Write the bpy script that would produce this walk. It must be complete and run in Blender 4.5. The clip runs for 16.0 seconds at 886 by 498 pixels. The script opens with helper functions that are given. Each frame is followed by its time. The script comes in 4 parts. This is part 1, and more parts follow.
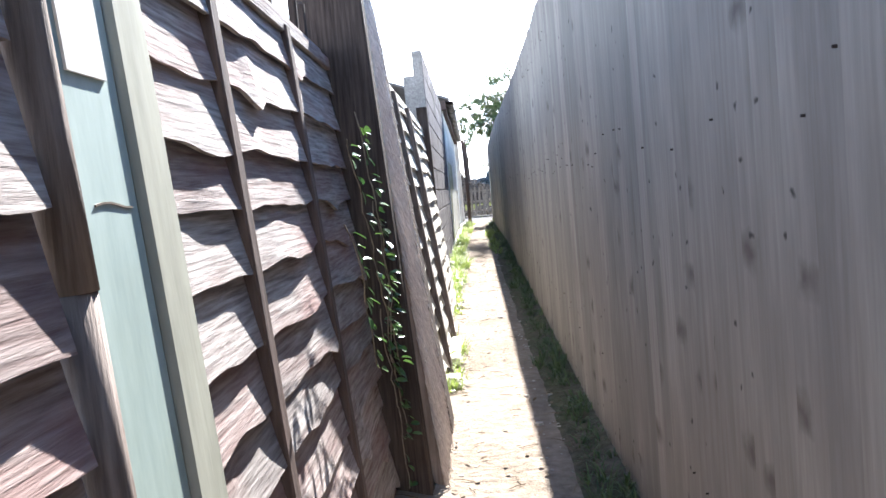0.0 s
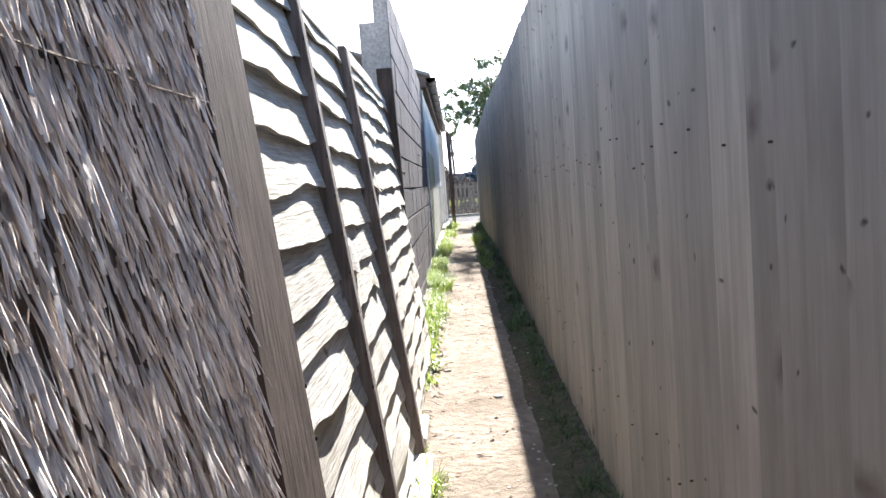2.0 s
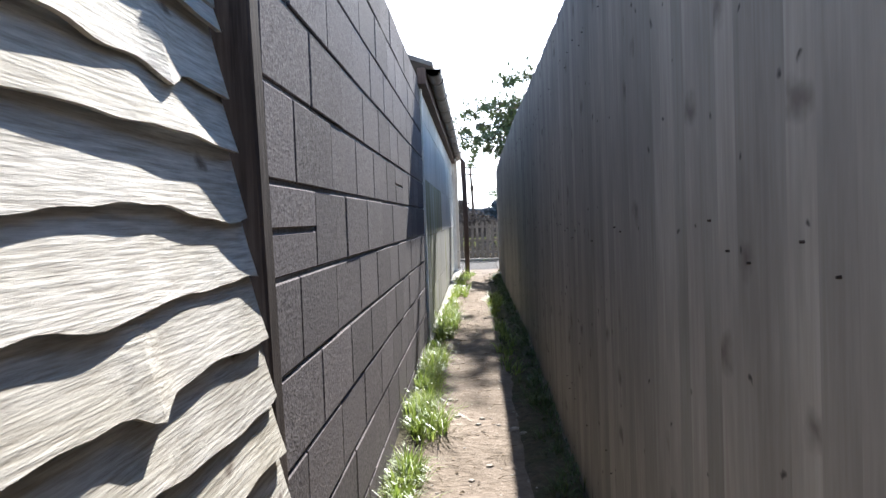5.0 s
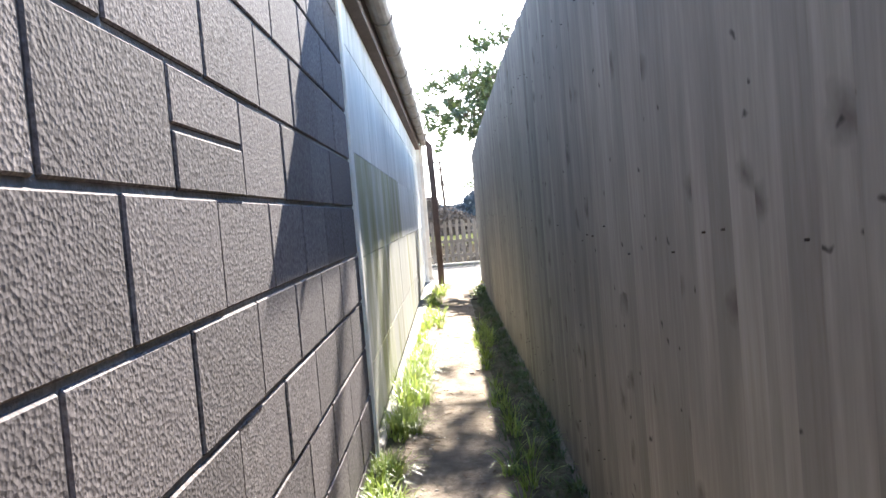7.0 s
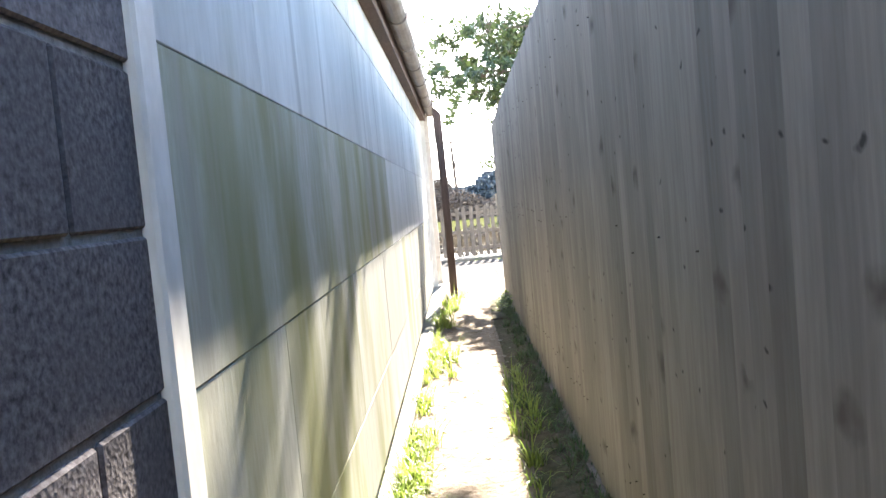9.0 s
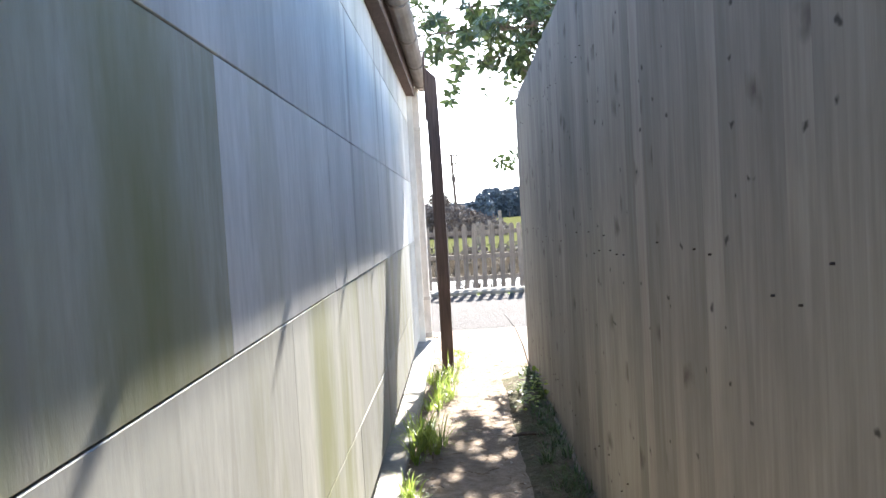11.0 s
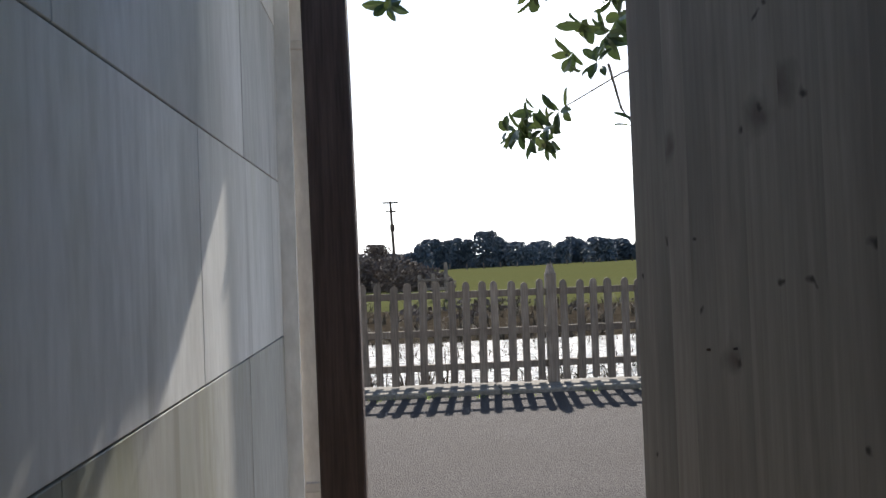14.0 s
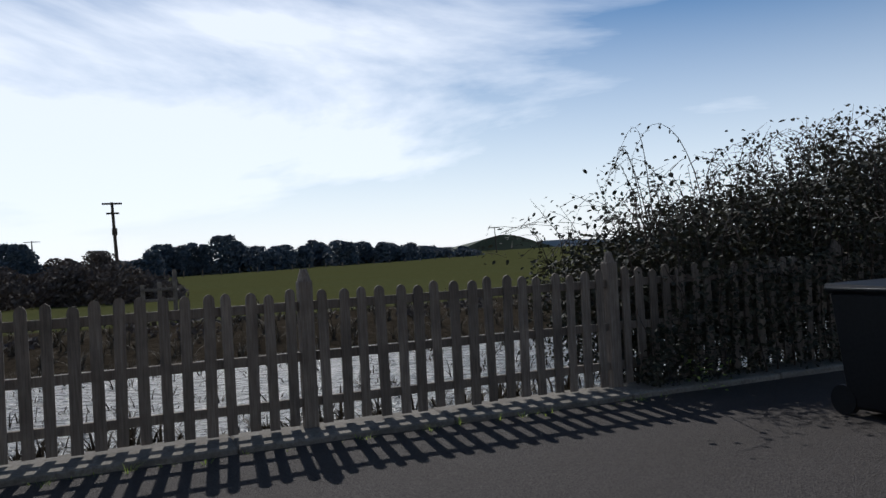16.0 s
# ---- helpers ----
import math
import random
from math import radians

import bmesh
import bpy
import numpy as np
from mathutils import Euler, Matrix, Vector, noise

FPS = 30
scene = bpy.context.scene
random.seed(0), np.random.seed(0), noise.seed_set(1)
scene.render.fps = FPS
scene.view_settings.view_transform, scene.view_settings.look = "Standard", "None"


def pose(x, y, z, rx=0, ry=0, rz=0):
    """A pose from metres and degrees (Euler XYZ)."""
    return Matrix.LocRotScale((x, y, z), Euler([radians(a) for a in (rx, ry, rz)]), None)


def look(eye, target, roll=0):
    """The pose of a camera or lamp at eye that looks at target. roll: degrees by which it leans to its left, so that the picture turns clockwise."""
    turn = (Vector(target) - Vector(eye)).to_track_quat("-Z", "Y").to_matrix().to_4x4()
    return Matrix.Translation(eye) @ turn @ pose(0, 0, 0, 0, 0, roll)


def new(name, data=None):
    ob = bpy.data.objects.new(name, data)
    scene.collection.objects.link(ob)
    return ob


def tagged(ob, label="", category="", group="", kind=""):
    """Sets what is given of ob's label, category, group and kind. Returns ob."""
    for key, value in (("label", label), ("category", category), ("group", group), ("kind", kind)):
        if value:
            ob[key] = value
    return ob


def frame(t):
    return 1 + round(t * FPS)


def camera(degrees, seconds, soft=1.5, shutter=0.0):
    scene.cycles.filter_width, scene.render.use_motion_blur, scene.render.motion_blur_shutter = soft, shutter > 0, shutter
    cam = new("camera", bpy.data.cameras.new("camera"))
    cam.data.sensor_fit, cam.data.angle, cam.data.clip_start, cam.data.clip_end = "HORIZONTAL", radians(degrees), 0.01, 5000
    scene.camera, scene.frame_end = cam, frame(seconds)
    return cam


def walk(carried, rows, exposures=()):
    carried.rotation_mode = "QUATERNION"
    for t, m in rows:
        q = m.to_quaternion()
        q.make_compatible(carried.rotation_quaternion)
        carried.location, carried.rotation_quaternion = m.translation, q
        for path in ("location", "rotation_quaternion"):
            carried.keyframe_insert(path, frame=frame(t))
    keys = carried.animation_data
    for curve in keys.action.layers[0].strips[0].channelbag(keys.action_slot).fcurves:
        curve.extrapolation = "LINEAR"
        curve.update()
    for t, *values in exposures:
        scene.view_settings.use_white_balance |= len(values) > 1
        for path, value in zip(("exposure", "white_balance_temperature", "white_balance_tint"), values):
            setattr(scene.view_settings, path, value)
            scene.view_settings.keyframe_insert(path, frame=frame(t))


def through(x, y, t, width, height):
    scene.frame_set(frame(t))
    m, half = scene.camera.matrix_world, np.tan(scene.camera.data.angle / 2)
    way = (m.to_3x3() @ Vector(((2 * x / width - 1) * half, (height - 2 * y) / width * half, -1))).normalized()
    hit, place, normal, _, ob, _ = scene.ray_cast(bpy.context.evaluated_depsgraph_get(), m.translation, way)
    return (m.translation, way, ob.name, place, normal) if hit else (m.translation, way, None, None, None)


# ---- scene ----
cam = camera(58.3, 16.0)
PATH = [
    (0, (-0.045, -0.757, 0.959), (-0.128, 1.236, 0.816), -5.2),
    (0.5, (-0.062, -0.177, 0.949), (-0.222, 1.815, 0.866), 0.0),
    (1, (-0.041, 0.51, 0.973), (-0.247, 2.498, 0.9), -4.8),
    (1.5, (-0.092, 1.099, 0.985), (-0.275, 3.09, 0.914), -1.7),
    (2, (-0.036, 1.662, 0.999), (-0.08, 3.655, 0.838), -4.2),
    (2.5, (-0.058, 2.206, 1.014), (-0.067, 4.198, 0.837), -0.7),
    (3, (-0.016, 2.86, 1.027), (0.002, 4.851, 0.841), -3.8),
    (3.5, (-0.048, 3.445, 1.046), (-0.106, 5.439, 0.912), -1.8),
    (4, (-0.013, 4.055, 1.065), (-0.105, 6.049, 0.955), -3.8),
    (4.5, (0.016, 4.641, 1.109), (-0.098, 6.635, 1.014), -3.0),
    (5, (0.042, 5.305, 1.112), (-0.041, 7.302, 1.038), -2.1),
    (5.2, (0.048, 5.657, 1.124), (-0.027, 7.654, 1.048), -3.8),
    (7.3, (0.026, 8.916, 1.144), (0.009, 10.914, 1.056), -4.9),
    (7.5, (0.017, 9.163, 1.18), (-0.037, 11.159, 1.066), -4.1),
    (8, (-0.024, 9.805, 1.209), (-0.107, 11.8, 1.095), -3.7),
    (8.5, (-0.001, 10.454, 1.226), (-0.052, 12.45, 1.098), -5.3),
    (10.8, (0.039, 14.342, 1.174), (-0.001, 16.339, 1.071), -4.9),
    (11, (-0.002, 14.663, 1.191), (-0.043, 16.66, 1.103), -3.3),
    (11.5, (0.05, 15.46, 1.188), (0.030, 17.46, 1.170), -3.2),
    (12, (0.027, 16.165, 1.177), (0.007, 18.165, 1.179), -1.8),
    (12.5, (0.042, 16.942, 1.131), (0.026, 18.942, 1.133), -1.4),
    (13, (-0.039, 17.715, 1.172), (-0.022, 19.715, 1.181), -3.2),
    (13.5, (0.012, 18.425, 1.168), (0.095, 20.423, 1.193), -2.4),
    (14, (-0.016, 19.07, 1.194), (0.105, 21.066, 1.228), -2.1),
    (14.5, (0.018, 19.739, 1.204), (0.225, 21.728, 1.212), -2.3),
    (15, (0.160, 20.29, 1.209), (0.470, 22.266, 1.233), -0.1),
    (15.5, (0.176, 20.730, 1.206), (0.881, 22.600, 1.274), 0.8),
    (16, (0.268, 20.976, 1.188), (1.016, 22.830, 1.204), -3.0),
]
EXPOSURES = tuple((t, stops, warmth, 10) for t, stops, warmth in (
    (0.0, 2.75, 6150), (1.0, 2.7, 6150), (2.0, 2.45, 6250), (3.0, 1.95, 6250), (4.0, 1.65, 6300), (5.0, 1.9, 6250), (7.5, 3.3, 6750), (8.0, 3.35, 6800), (8.5, 3.55, 7100),
    (11.0, 3.0, 6500), (11.5, 2.55, 6450), (12.0, 2.55, 6500), (12.5, 2.25, 6700), (13.0, 2.1, 6750), (13.5, 1.85, 6700), (14.0, 1.25, 6650), (14.5, 0.5, 6400),
    (15.0, 0.1, 6200), (15.5, -0.35, 6200), (16.0, -0.35, 6200)))
walk(cam, [(t, look(eye, target, roll)) for t, eye, target, roll in PATH], EXPOSURES)

# ---- sky and sun ----
SUN_AZ, SUN_EL = radians(6.8), radians(40.0)      # to the right of +y, above the horizon
world = bpy.data.worlds.new("sky")
scene.world = world
world.use_nodes = True
wt = world.node_tree
wn, wl = wt.nodes, wt.links
sky = wn.new("ShaderNodeTexSky")
sky.sky_type, sky.sun_disc = 'NISHITA', False
sky.sun_elevation, sky.sun_rotation = SUN_EL, SUN_AZ
sky.dust_density, sky.ozone_density = 0.25, 3.0
wco = wn.new("ShaderNodeTexCoord")
wmap = wn.new("ShaderNodeMapping")
wmap.inputs["Scale"].default_value = (1.0, 1.0, 3.4)
wmap.inputs["Rotation"].default_value = (0.0, 0.22, 0.0)
wl.new(wco.outputs["Generated"], wmap.inputs["Vector"])
cloud = wn.new("ShaderNodeTexNoise")
cloud.inputs["Scale"].default_value, cloud.inputs["Detail"].default_value = 1.35, 8
cloud.inputs["Roughness"].default_value, cloud.inputs["Distortion"].default_value = 0.55, 0.5
wl.new(wmap.outputs[0], cloud.inputs["Vector"])
cramp = wn.new("ShaderNodeValToRGB")
cramp.color_ramp.elements[0].position, cramp.color_ramp.elements[1].position = 0.44, 0.62
# thin cloud grows denser towards the sun's side of the sky
side = wn.new("ShaderNodeVectorMath")
side.operation = 'DOT_PRODUCT'
side.inputs[1].default_value = (math.sin(SUN_AZ - 0.2), math.cos(SUN_AZ - 0.2), -0.55)
wl.new(wco.outputs["Generated"], side.inputs[0])
veil = wn.new("ShaderNodeMapRange")
veil.inputs["From Min"].default_value, veil.inputs["From Max"].default_value = 0.62, 1.0
veil.inputs["To Min"].default_value, veil.inputs["To Max"].default_value = -0.07, 0.075
wl.new(side.outputs["Value"], veil.inputs["Value"])
thick = wn.new("ShaderNodeMath")
wl.new(cloud.outputs["Fac"], thick.inputs[0])
wl.new(veil.outputs[0], thick.inputs[1])
wl.new(thick.outputs[0], cramp.inputs[0])
cmul = wn.new("ShaderNodeMath")
cmul.operation = 'MULTIPLY'
cmul.inputs[1].default_value = 0.8
wl.new(cramp.outputs["Color"], cmul.inputs[0])
wmix = wn.new("ShaderNodeMix")
wmix.data_type = 'RGBA'
wmix.inputs["B"].default_value = (19.0, 19.6, 20.6, 1)
sepz = wn.new("ShaderNodeSeparateXYZ")
wl.new(wco.outputs["Generated"], sepz.inputs[0])
haze = wn.new("ShaderNodeMapRange")
haze.inputs["From Min"].default_value, haze.inputs["From Max"].default_value = 0.0, 0.30
haze.inputs["To Min"].default_value, haze.inputs["To Max"].default_value = 0.8, 0.0
wl.new(sepz.outputs["Z"], haze.inputs["Value"])
cmax = wn.new("ShaderNodeMath")
cmax.operation = 'MAXIMUM'
wl.new(cmul.outputs[0], cmax.inputs[0])
wl.new(haze.outputs[0], cmax.inputs[1])
wl.new(cmax.outputs[0], wmix.inputs["Factor"])
blue = wn.new("ShaderNodeHueSaturation")
blue.inputs["Saturation"].default_value, blue.inputs["Value"].default_value = 1.3, 1.15
wl.new(sky.outputs[0], blue.inputs["Color"])
wl.new(blue.outputs[0], wmix.inputs["A"])
wl.new(wmix.outputs["Result"], wn["Background"].inputs["Color"])
wn["Background"].inputs["Strength"].default_value = 0.070

sun = new("sun", bpy.data.lights.new("sun", 'SUN'))
sun.data.energy, sun.data.angle, sun.data.color = 5.0, radians(0.55), (1.0, 0.965, 0.92)
toward = Vector((math.sin(SUN_AZ) * math.cos(SUN_EL), math.cos(SUN_AZ) * math.cos(SUN_EL), math.sin(SUN_EL)))
sun.matrix_world = look((0, 0, 30), Vector((0, 0, 30)) - toward)

# ---- materials ----


def surface(name, dark, light, stretch=(1, 1, 1), grain=20.0, stain=1.5, rough=0.8, bump=0.3, depth=0.01, shift=0.0,
            stain_col=None, stain_amt=0.5, stain_stretch=(1, 1, 1), spec=0.3, metal=0.0, island=False, pits=0.0):
    """A weathered surface: grain along one axis, larger stains, relief."""
    m = bpy.data.materials.new(name)
    m.use_nodes = True
    n, l = m.node_tree.nodes, m.node_tree.links
    b = n["Principled BSDF"]
    b.inputs["Roughness"].default_value, b.inputs["Specular IOR Level"].default_value = rough, spec
    b.inputs["Metallic"].default_value = metal
    geo, info = n.new("ShaderNodeNewGeometry"), n.new("ShaderNodeObjectInfo")
    off = n.new("ShaderNodeVectorMath")
    off.operation = 'MULTIPLY_ADD'
    l.new(geo.outputs["Random Per Island"] if island else info.outputs["Random"], off.inputs[0])
    off.inputs[1].default_value = (shift, shift * 1.7, shift * 2.3)
    l.new(geo.outputs["Position"], off.inputs[2])

    def noise_at(scale, vec, detail):
        mp = n.new("ShaderNodeMapping")
        mp.inputs["Scale"].default_value = vec
        l.new(off.outputs[0], mp.inputs["Vector"])
        t = n.new("ShaderNodeTexNoise")
        t.inputs["Scale"].default_value, t.inputs["Detail"].default_value = scale, detail
        t.inputs["Roughness"].default_value = 0.62
        l.new(mp.outputs[0], t.inputs["Vector"])
        return t, mp
    g, gm = noise_at(grain, stretch, 6)
    s, _ = noise_at(stain, stain_stretch, 5)
    ramp = n.new("ShaderNodeValToRGB")
    ramp.color_ramp.elements[0].position, ramp.color_ramp.elements[1].position = 0.33, 0.68
    ramp.color_ramp.elements[0].color, ramp.color_ramp.elements[1].color = (*dark, 1), (*light, 1)
    l.new(g.outputs["Fac"], ramp.inputs[0])
    sr = n.new("ShaderNodeValToRGB")
    sr.color_ramp.elements[0].position, sr.color_ramp.elements[1].position = 0.42, 0.66
    sr.color_ramp.elements[1].color = (stain_amt, stain_amt, stain_amt, 1)
    l.new(s.outputs["Fac"], sr.inputs[0])
    mix = n.new("ShaderNodeMix")
    mix.data_type = 'RGBA'
    mix.inputs["B"].default_value = (*(stain_col or [c * 0.55 for c in dark]), 1)
    l.new(sr.outputs["Color"], mix.inputs["Factor"])
    l.new(ramp.outputs["Color"], mix.inputs["A"])
    vary = n.new("ShaderNodeHueSaturation")
    mr = n.new("ShaderNodeMapRange")
    mr.inputs["To Min"].default_value, mr.inputs["To Max"].default_value = 0.82, 1.16
    l.new(geo.outputs["Random Per Island"] if island else info.outputs["Random"], mr.inputs["Value"])
    l.new(mr.outputs[0], vary.inputs["Value"])
    l.new(mix.outputs["Result"], vary.inputs["Color"])
    l.new(vary.outputs[0], b.inputs["Base Color"])
    bp = n.new("ShaderNodeBump")
    bp.inputs["Strength"].default_value, bp.inputs["Distance"].default_value = bump, depth
    height = g.outputs["Fac"]
    if pits:
        v = n.new("ShaderNodeTexVoronoi")
        v.inputs["Scale"].default_value = pits
        l.new(off.outputs[0], v.inputs["Vector"])
        add = n.new("ShaderNodeMath")
        l.new(v.outputs["Distance"], add.inputs[0])
        l.new(height, add.inputs[1])
        height = add.outputs[0]
    l.new(height, bp.inputs["Height"])
    l.new(bp.outputs[0], b.inputs["Normal"])
    m["mix_node"], m["vary_node"] = mix.name, vary.name
    return m


def overlay(m, color, scale, stretch, low, high, amount, voronoi=False, shift=5.0, gate=0.0):
    """Adds a further layer of marks of their own shape (knots, algae, streaks) on a surface."""
    n, l = m.node_tree.nodes, m.node_tree.links
    vary = n[m["vary_node"]]
    src = vary.inputs["Color"].links[0].from_socket
    geo, info = n.new("ShaderNodeNewGeometry"), n.new("ShaderNodeObjectInfo")
    off = n.new("ShaderNodeVectorMath")
    off.operation = 'MULTIPLY_ADD'
    l.new(info.outputs["Random"], off.inputs[0])
    off.inputs[1].default_value = (0, 0, shift)
    l.new(geo.outputs["Position"], off.inputs[2])
    mp = n.new("ShaderNodeMapping")
    mp.inputs["Scale"].default_value = stretch
    l.new(off.outputs[0], mp.inputs["Vector"])
    ramp = n.new("ShaderNodeValToRGB")
    e = ramp.color_ramp.elements
    if voronoi:
        t = n.new("ShaderNodeTexVoronoi")
        t.voronoi_dimensions = '2D'
        mp.inputs["Rotation"].default_value = (0, math.pi / 2, 0)
        t.inputs["Scale"].default_value = scale
        e[0].position, e[1].position = low, high
        e[0].color, e[1].color = (amount, amount, amount, 1), (0, 0, 0, 1)
        l.new(t.outputs["Distance"], ramp.inputs[0])
    else:
        t = n.new("ShaderNodeTexNoise")
        t.inputs["Scale"].default_value, t.inputs["Detail"].default_value = scale, 5
        e[0].position, e[1].position = low, high
        e[1].color = (amount, amount, amount, 1)
        l.new(t.outputs["Fac"], ramp.inputs[0])
    if voronoi:
        wob = n.new("ShaderNodeTexNoise")
        wob.inputs["Scale"].default_value, wob.inputs["Detail"].default_value = 16.0, 3
        l.new(off.outputs[0], wob.inputs["Vector"])
        warp = n.new("ShaderNodeVectorMath")
        warp.operation = 'MULTIPLY_ADD'
        l.new(wob.outputs["Color"], warp.inputs[0])
        warp.inputs[1].default_value = (0.07, 0.07, 0.07)
        l.new(mp.outputs[0], warp.inputs[2])
        l.new(warp.outputs[0], t.inputs["Vector"])
    else:
        l.new(mp.outputs[0], t.inputs["Vector"])
    fac = ramp.outputs["Color"]
    if voronoi and gate:
        sep = n.new("ShaderNodeSeparateColor")
        l.new(t.outputs["Color"], sep.inputs[0])
        gt = n.new("ShaderNodeMath")
        gt.operation = 'GREATER_THAN'
        gt.inputs[1].default_value = gate
        l.new(sep.outputs[0], gt.inputs[0])
        mul = n.new("ShaderNodeMath")
        mul.operation = 'MULTIPLY'
        l.new(gt.outputs[0], mul.inputs[0])
        l.new(fac, mul.inputs[1])
        fac = mul.outputs[0]
    mix = n.new("ShaderNodeMix")
    mix.data_type = 'RGBA'
    mix.inputs["B"].default_value = (*color, 1)
    l.new(fac, mix.inputs["Factor"])
    l.new(src, mix.inputs["A"])
    l.new(mix.outputs["Result"], vary.inputs["Color"])
    return m


def leafy(name, a, b, rough=0.45, through=0.35):
    """Thin foliage: colour by leaf, some light passing through."""
    m = bpy.data.materials.new(name)
    m.use_nodes = True
    n, l = m.node_tree.nodes, m.node_tree.links
    p = n["Principled BSDF"]
    geo = n.new("ShaderNodeNewGeometry")
    mix = n.new("ShaderNodeMix")
    mix.data_type = 'RGBA'
    mix.inputs["A"].default_value, mix.inputs["B"].default_value = (*a, 1), (*b, 1)
    l.new(geo.outputs["Random Per Island"], mix.inputs["Factor"])
    l.new(mix.outputs["Result"], p.inputs["Base Color"])
    p.inputs["Roughness"].default_value = rough
    tr = n.new("ShaderNodeBsdfTranslucent")
    l.new(mix.outputs["Result"], tr.inputs["Color"])
    ms = n.new("ShaderNodeMixShader")
    ms.inputs[0].default_value = through
    l.new(p.outputs[0], ms.inputs[1])
    l.new(tr.outputs[0], ms.inputs[2])
    l.new(ms.outputs[0], n["Material Output"].inputs["Surface"])
    return m


UP, ALONG = (9, 9, 0.45), (9, 0.45, 9)
M_close = surface("closeboard_wood", (0.195, 0.172, 0.147), (0.255, 0.232, 0.205), UP, 7, 2.2, 0.85, 0.2, 0.003, 9.0,
                  (0.135, 0.12, 0.105), 0.6, (3, 3, 0.8))
overlay(M_close, (0.07, 0.055, 0.045), 5.5, (0.0, 0.8, 0.95), 0.03, 0.20, 0.75, True, 7.0, 0.72)
overlay(M_close, (0.03, 0.025, 0.02), 8.0, (0, 0.9, 1.1), 0.02, 0.07, 0.9, True, 3.0, 0.6)
M_rail = surface("rough_sawn_batten", (0.10, 0.075, 0.06), (0.24, 0.19, 0.16), UP, 10, 3, 0.9, 0.5, 0.006, 9.0)
M_lap_red = surface("red_stained_lap_wood", (0.13, 0.10, 0.09), (0.42, 0.38, 0.35), ALONG, 12, 2.0, 0.88, 0.6, 0.006, 9.0,
                    (0.20, 0.08, 0.065), 0.6, (1.2, 0.8, 3))
M_lap_grey = surface("grey_lap_wood", (0.33, 0.295, 0.245), (0.68, 0.635, 0.56), ALONG, 17, 2.0, 0.88, 0.6, 0.006, 9.0,
                     (0.27, 0.23, 0.15), 0.5, (1.2, 0.8, 3))
overlay(M_lap_grey, (0.12, 0.085, 0.06), 4.0, (0, 0.7, 1.6), 0.03, 0.10, 0.8, True, 7.0, 0.6)
# very dark base colour takes in the shade on the posts' faces
M_dark_wood = surface("shade_dark_timber", (0.035, 0.026, 0.022), (0.10, 0.075, 0.062), UP, 10, 2, 0.85, 0.4, 0.004, 9.0, spec=0.08)
M_brown_post = surface("brown_stained_post", (0.07, 0.045, 0.036), (0.15, 0.10, 0.082), UP, 9, 2, 0.75, 0.4, 0.004, 5.0)
M_picket = surface("weathered_picket_wood", (0.12, 0.095, 0.075), (0.25, 0.205, 0.165), UP, 10, 3, 0.85, 0.4, 0.004, 9.0)
M_block = surface("concrete_block", (0.066, 0.056, 0.055), (0.25, 0.22, 0.215), (1, 1, 1), 85, 3, 0.95, 0.4, 0.002, 9.0,
                  (0.15, 0.13, 0.13), 0.5, (1, 1, 1), 0.1, 0.0, False, 130.0)
M_mortar = surface("mortar", (0.22, 0.205, 0.19), (0.40, 0.375, 0.345), (1, 1, 1), 60, 4, 0.95, 0.8, 0.006)
M_sheet = surface("fibre_cement_sheet", (0.50, 0.49, 0.455), (0.60, 0.59, 0.555), (6, 6, 1.2), 7, 1.1, 0.8, 0.12, 0.003, 4.0,
                  (0.36, 0.355, 0.32), 0.75, (2.6, 2.6, 0.5))
overlay(M_sheet, (0.24, 0.25, 0.11), 1.5, (1.0, 2.2, 0.5), 0.56, 0.8, 0.5, False, 0.0)
overlay(M_sheet, (0.20, 0.19, 0.16), 2.2, (1.0, 3.2, 0.16), 0.6, 0.68, 0.55, False, 0.0)
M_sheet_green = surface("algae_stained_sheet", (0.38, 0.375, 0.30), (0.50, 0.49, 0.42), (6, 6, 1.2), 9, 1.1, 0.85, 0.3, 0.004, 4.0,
                        (0.33, 0.33, 0.23), 0.8, (2.6, 2.6, 0.6))
overlay(M_sheet_green, (0.20, 0.205, 0.075), 1.7, (1.0, 2.4, 0.55), 0.40, 0.66, 0.9, False, 0.0)
overlay(M_sheet_green, (0.34, 0.32, 0.26), 2.6, (1.0, 3.4, 0.2), 0.58, 0.68, 0.6, False, 0.0)
# lower sheets: algae stains, plus missing tree shade darkened into the base colour
M_sheet_mid = surface("stained_shade_toned_sheet", (0.36, 0.35, 0.31), (0.46, 0.45, 0.40), (6, 6, 1.2), 7, 1.1, 0.8, 0.2, 0.003, 4.0,
                      (0.33, 0.325, 0.28), 0.75, (2.6, 2.6, 0.5))
overlay(M_sheet_mid, (0.20, 0.205, 0.07), 1.6, (1.0, 2.0, 0.45), 0.48, 0.72, 0.75, False, 0.0)
overlay(M_sheet_mid, (0.20, 0.19, 0.15), 2.4, (1.0, 3.2, 0.16), 0.6, 0.68, 0.5, False, 0.0)
M_white = surface("white_painted_trim", (0.62, 0.60, 0.55), (0.78, 0.76, 0.71), (3, 3, 1), 8, 2, 0.55, 0.15, 0.003, 3.0)
M_cream = surface("cream_painted_pipe", (0.44, 0.39, 0.33), (0.58, 0.53, 0.46), (3, 3, 1), 8, 2, 0.6, 0.15, 0.003, 3.0)
M_kerb = surface("weathered_kerb_concrete", (0.14, 0.125, 0.105), (0.25, 0.23, 0.20), (1, 1, 1), 40, 2.5, 0.92, 0.6, 0.006, 3.0, spec=0.1)
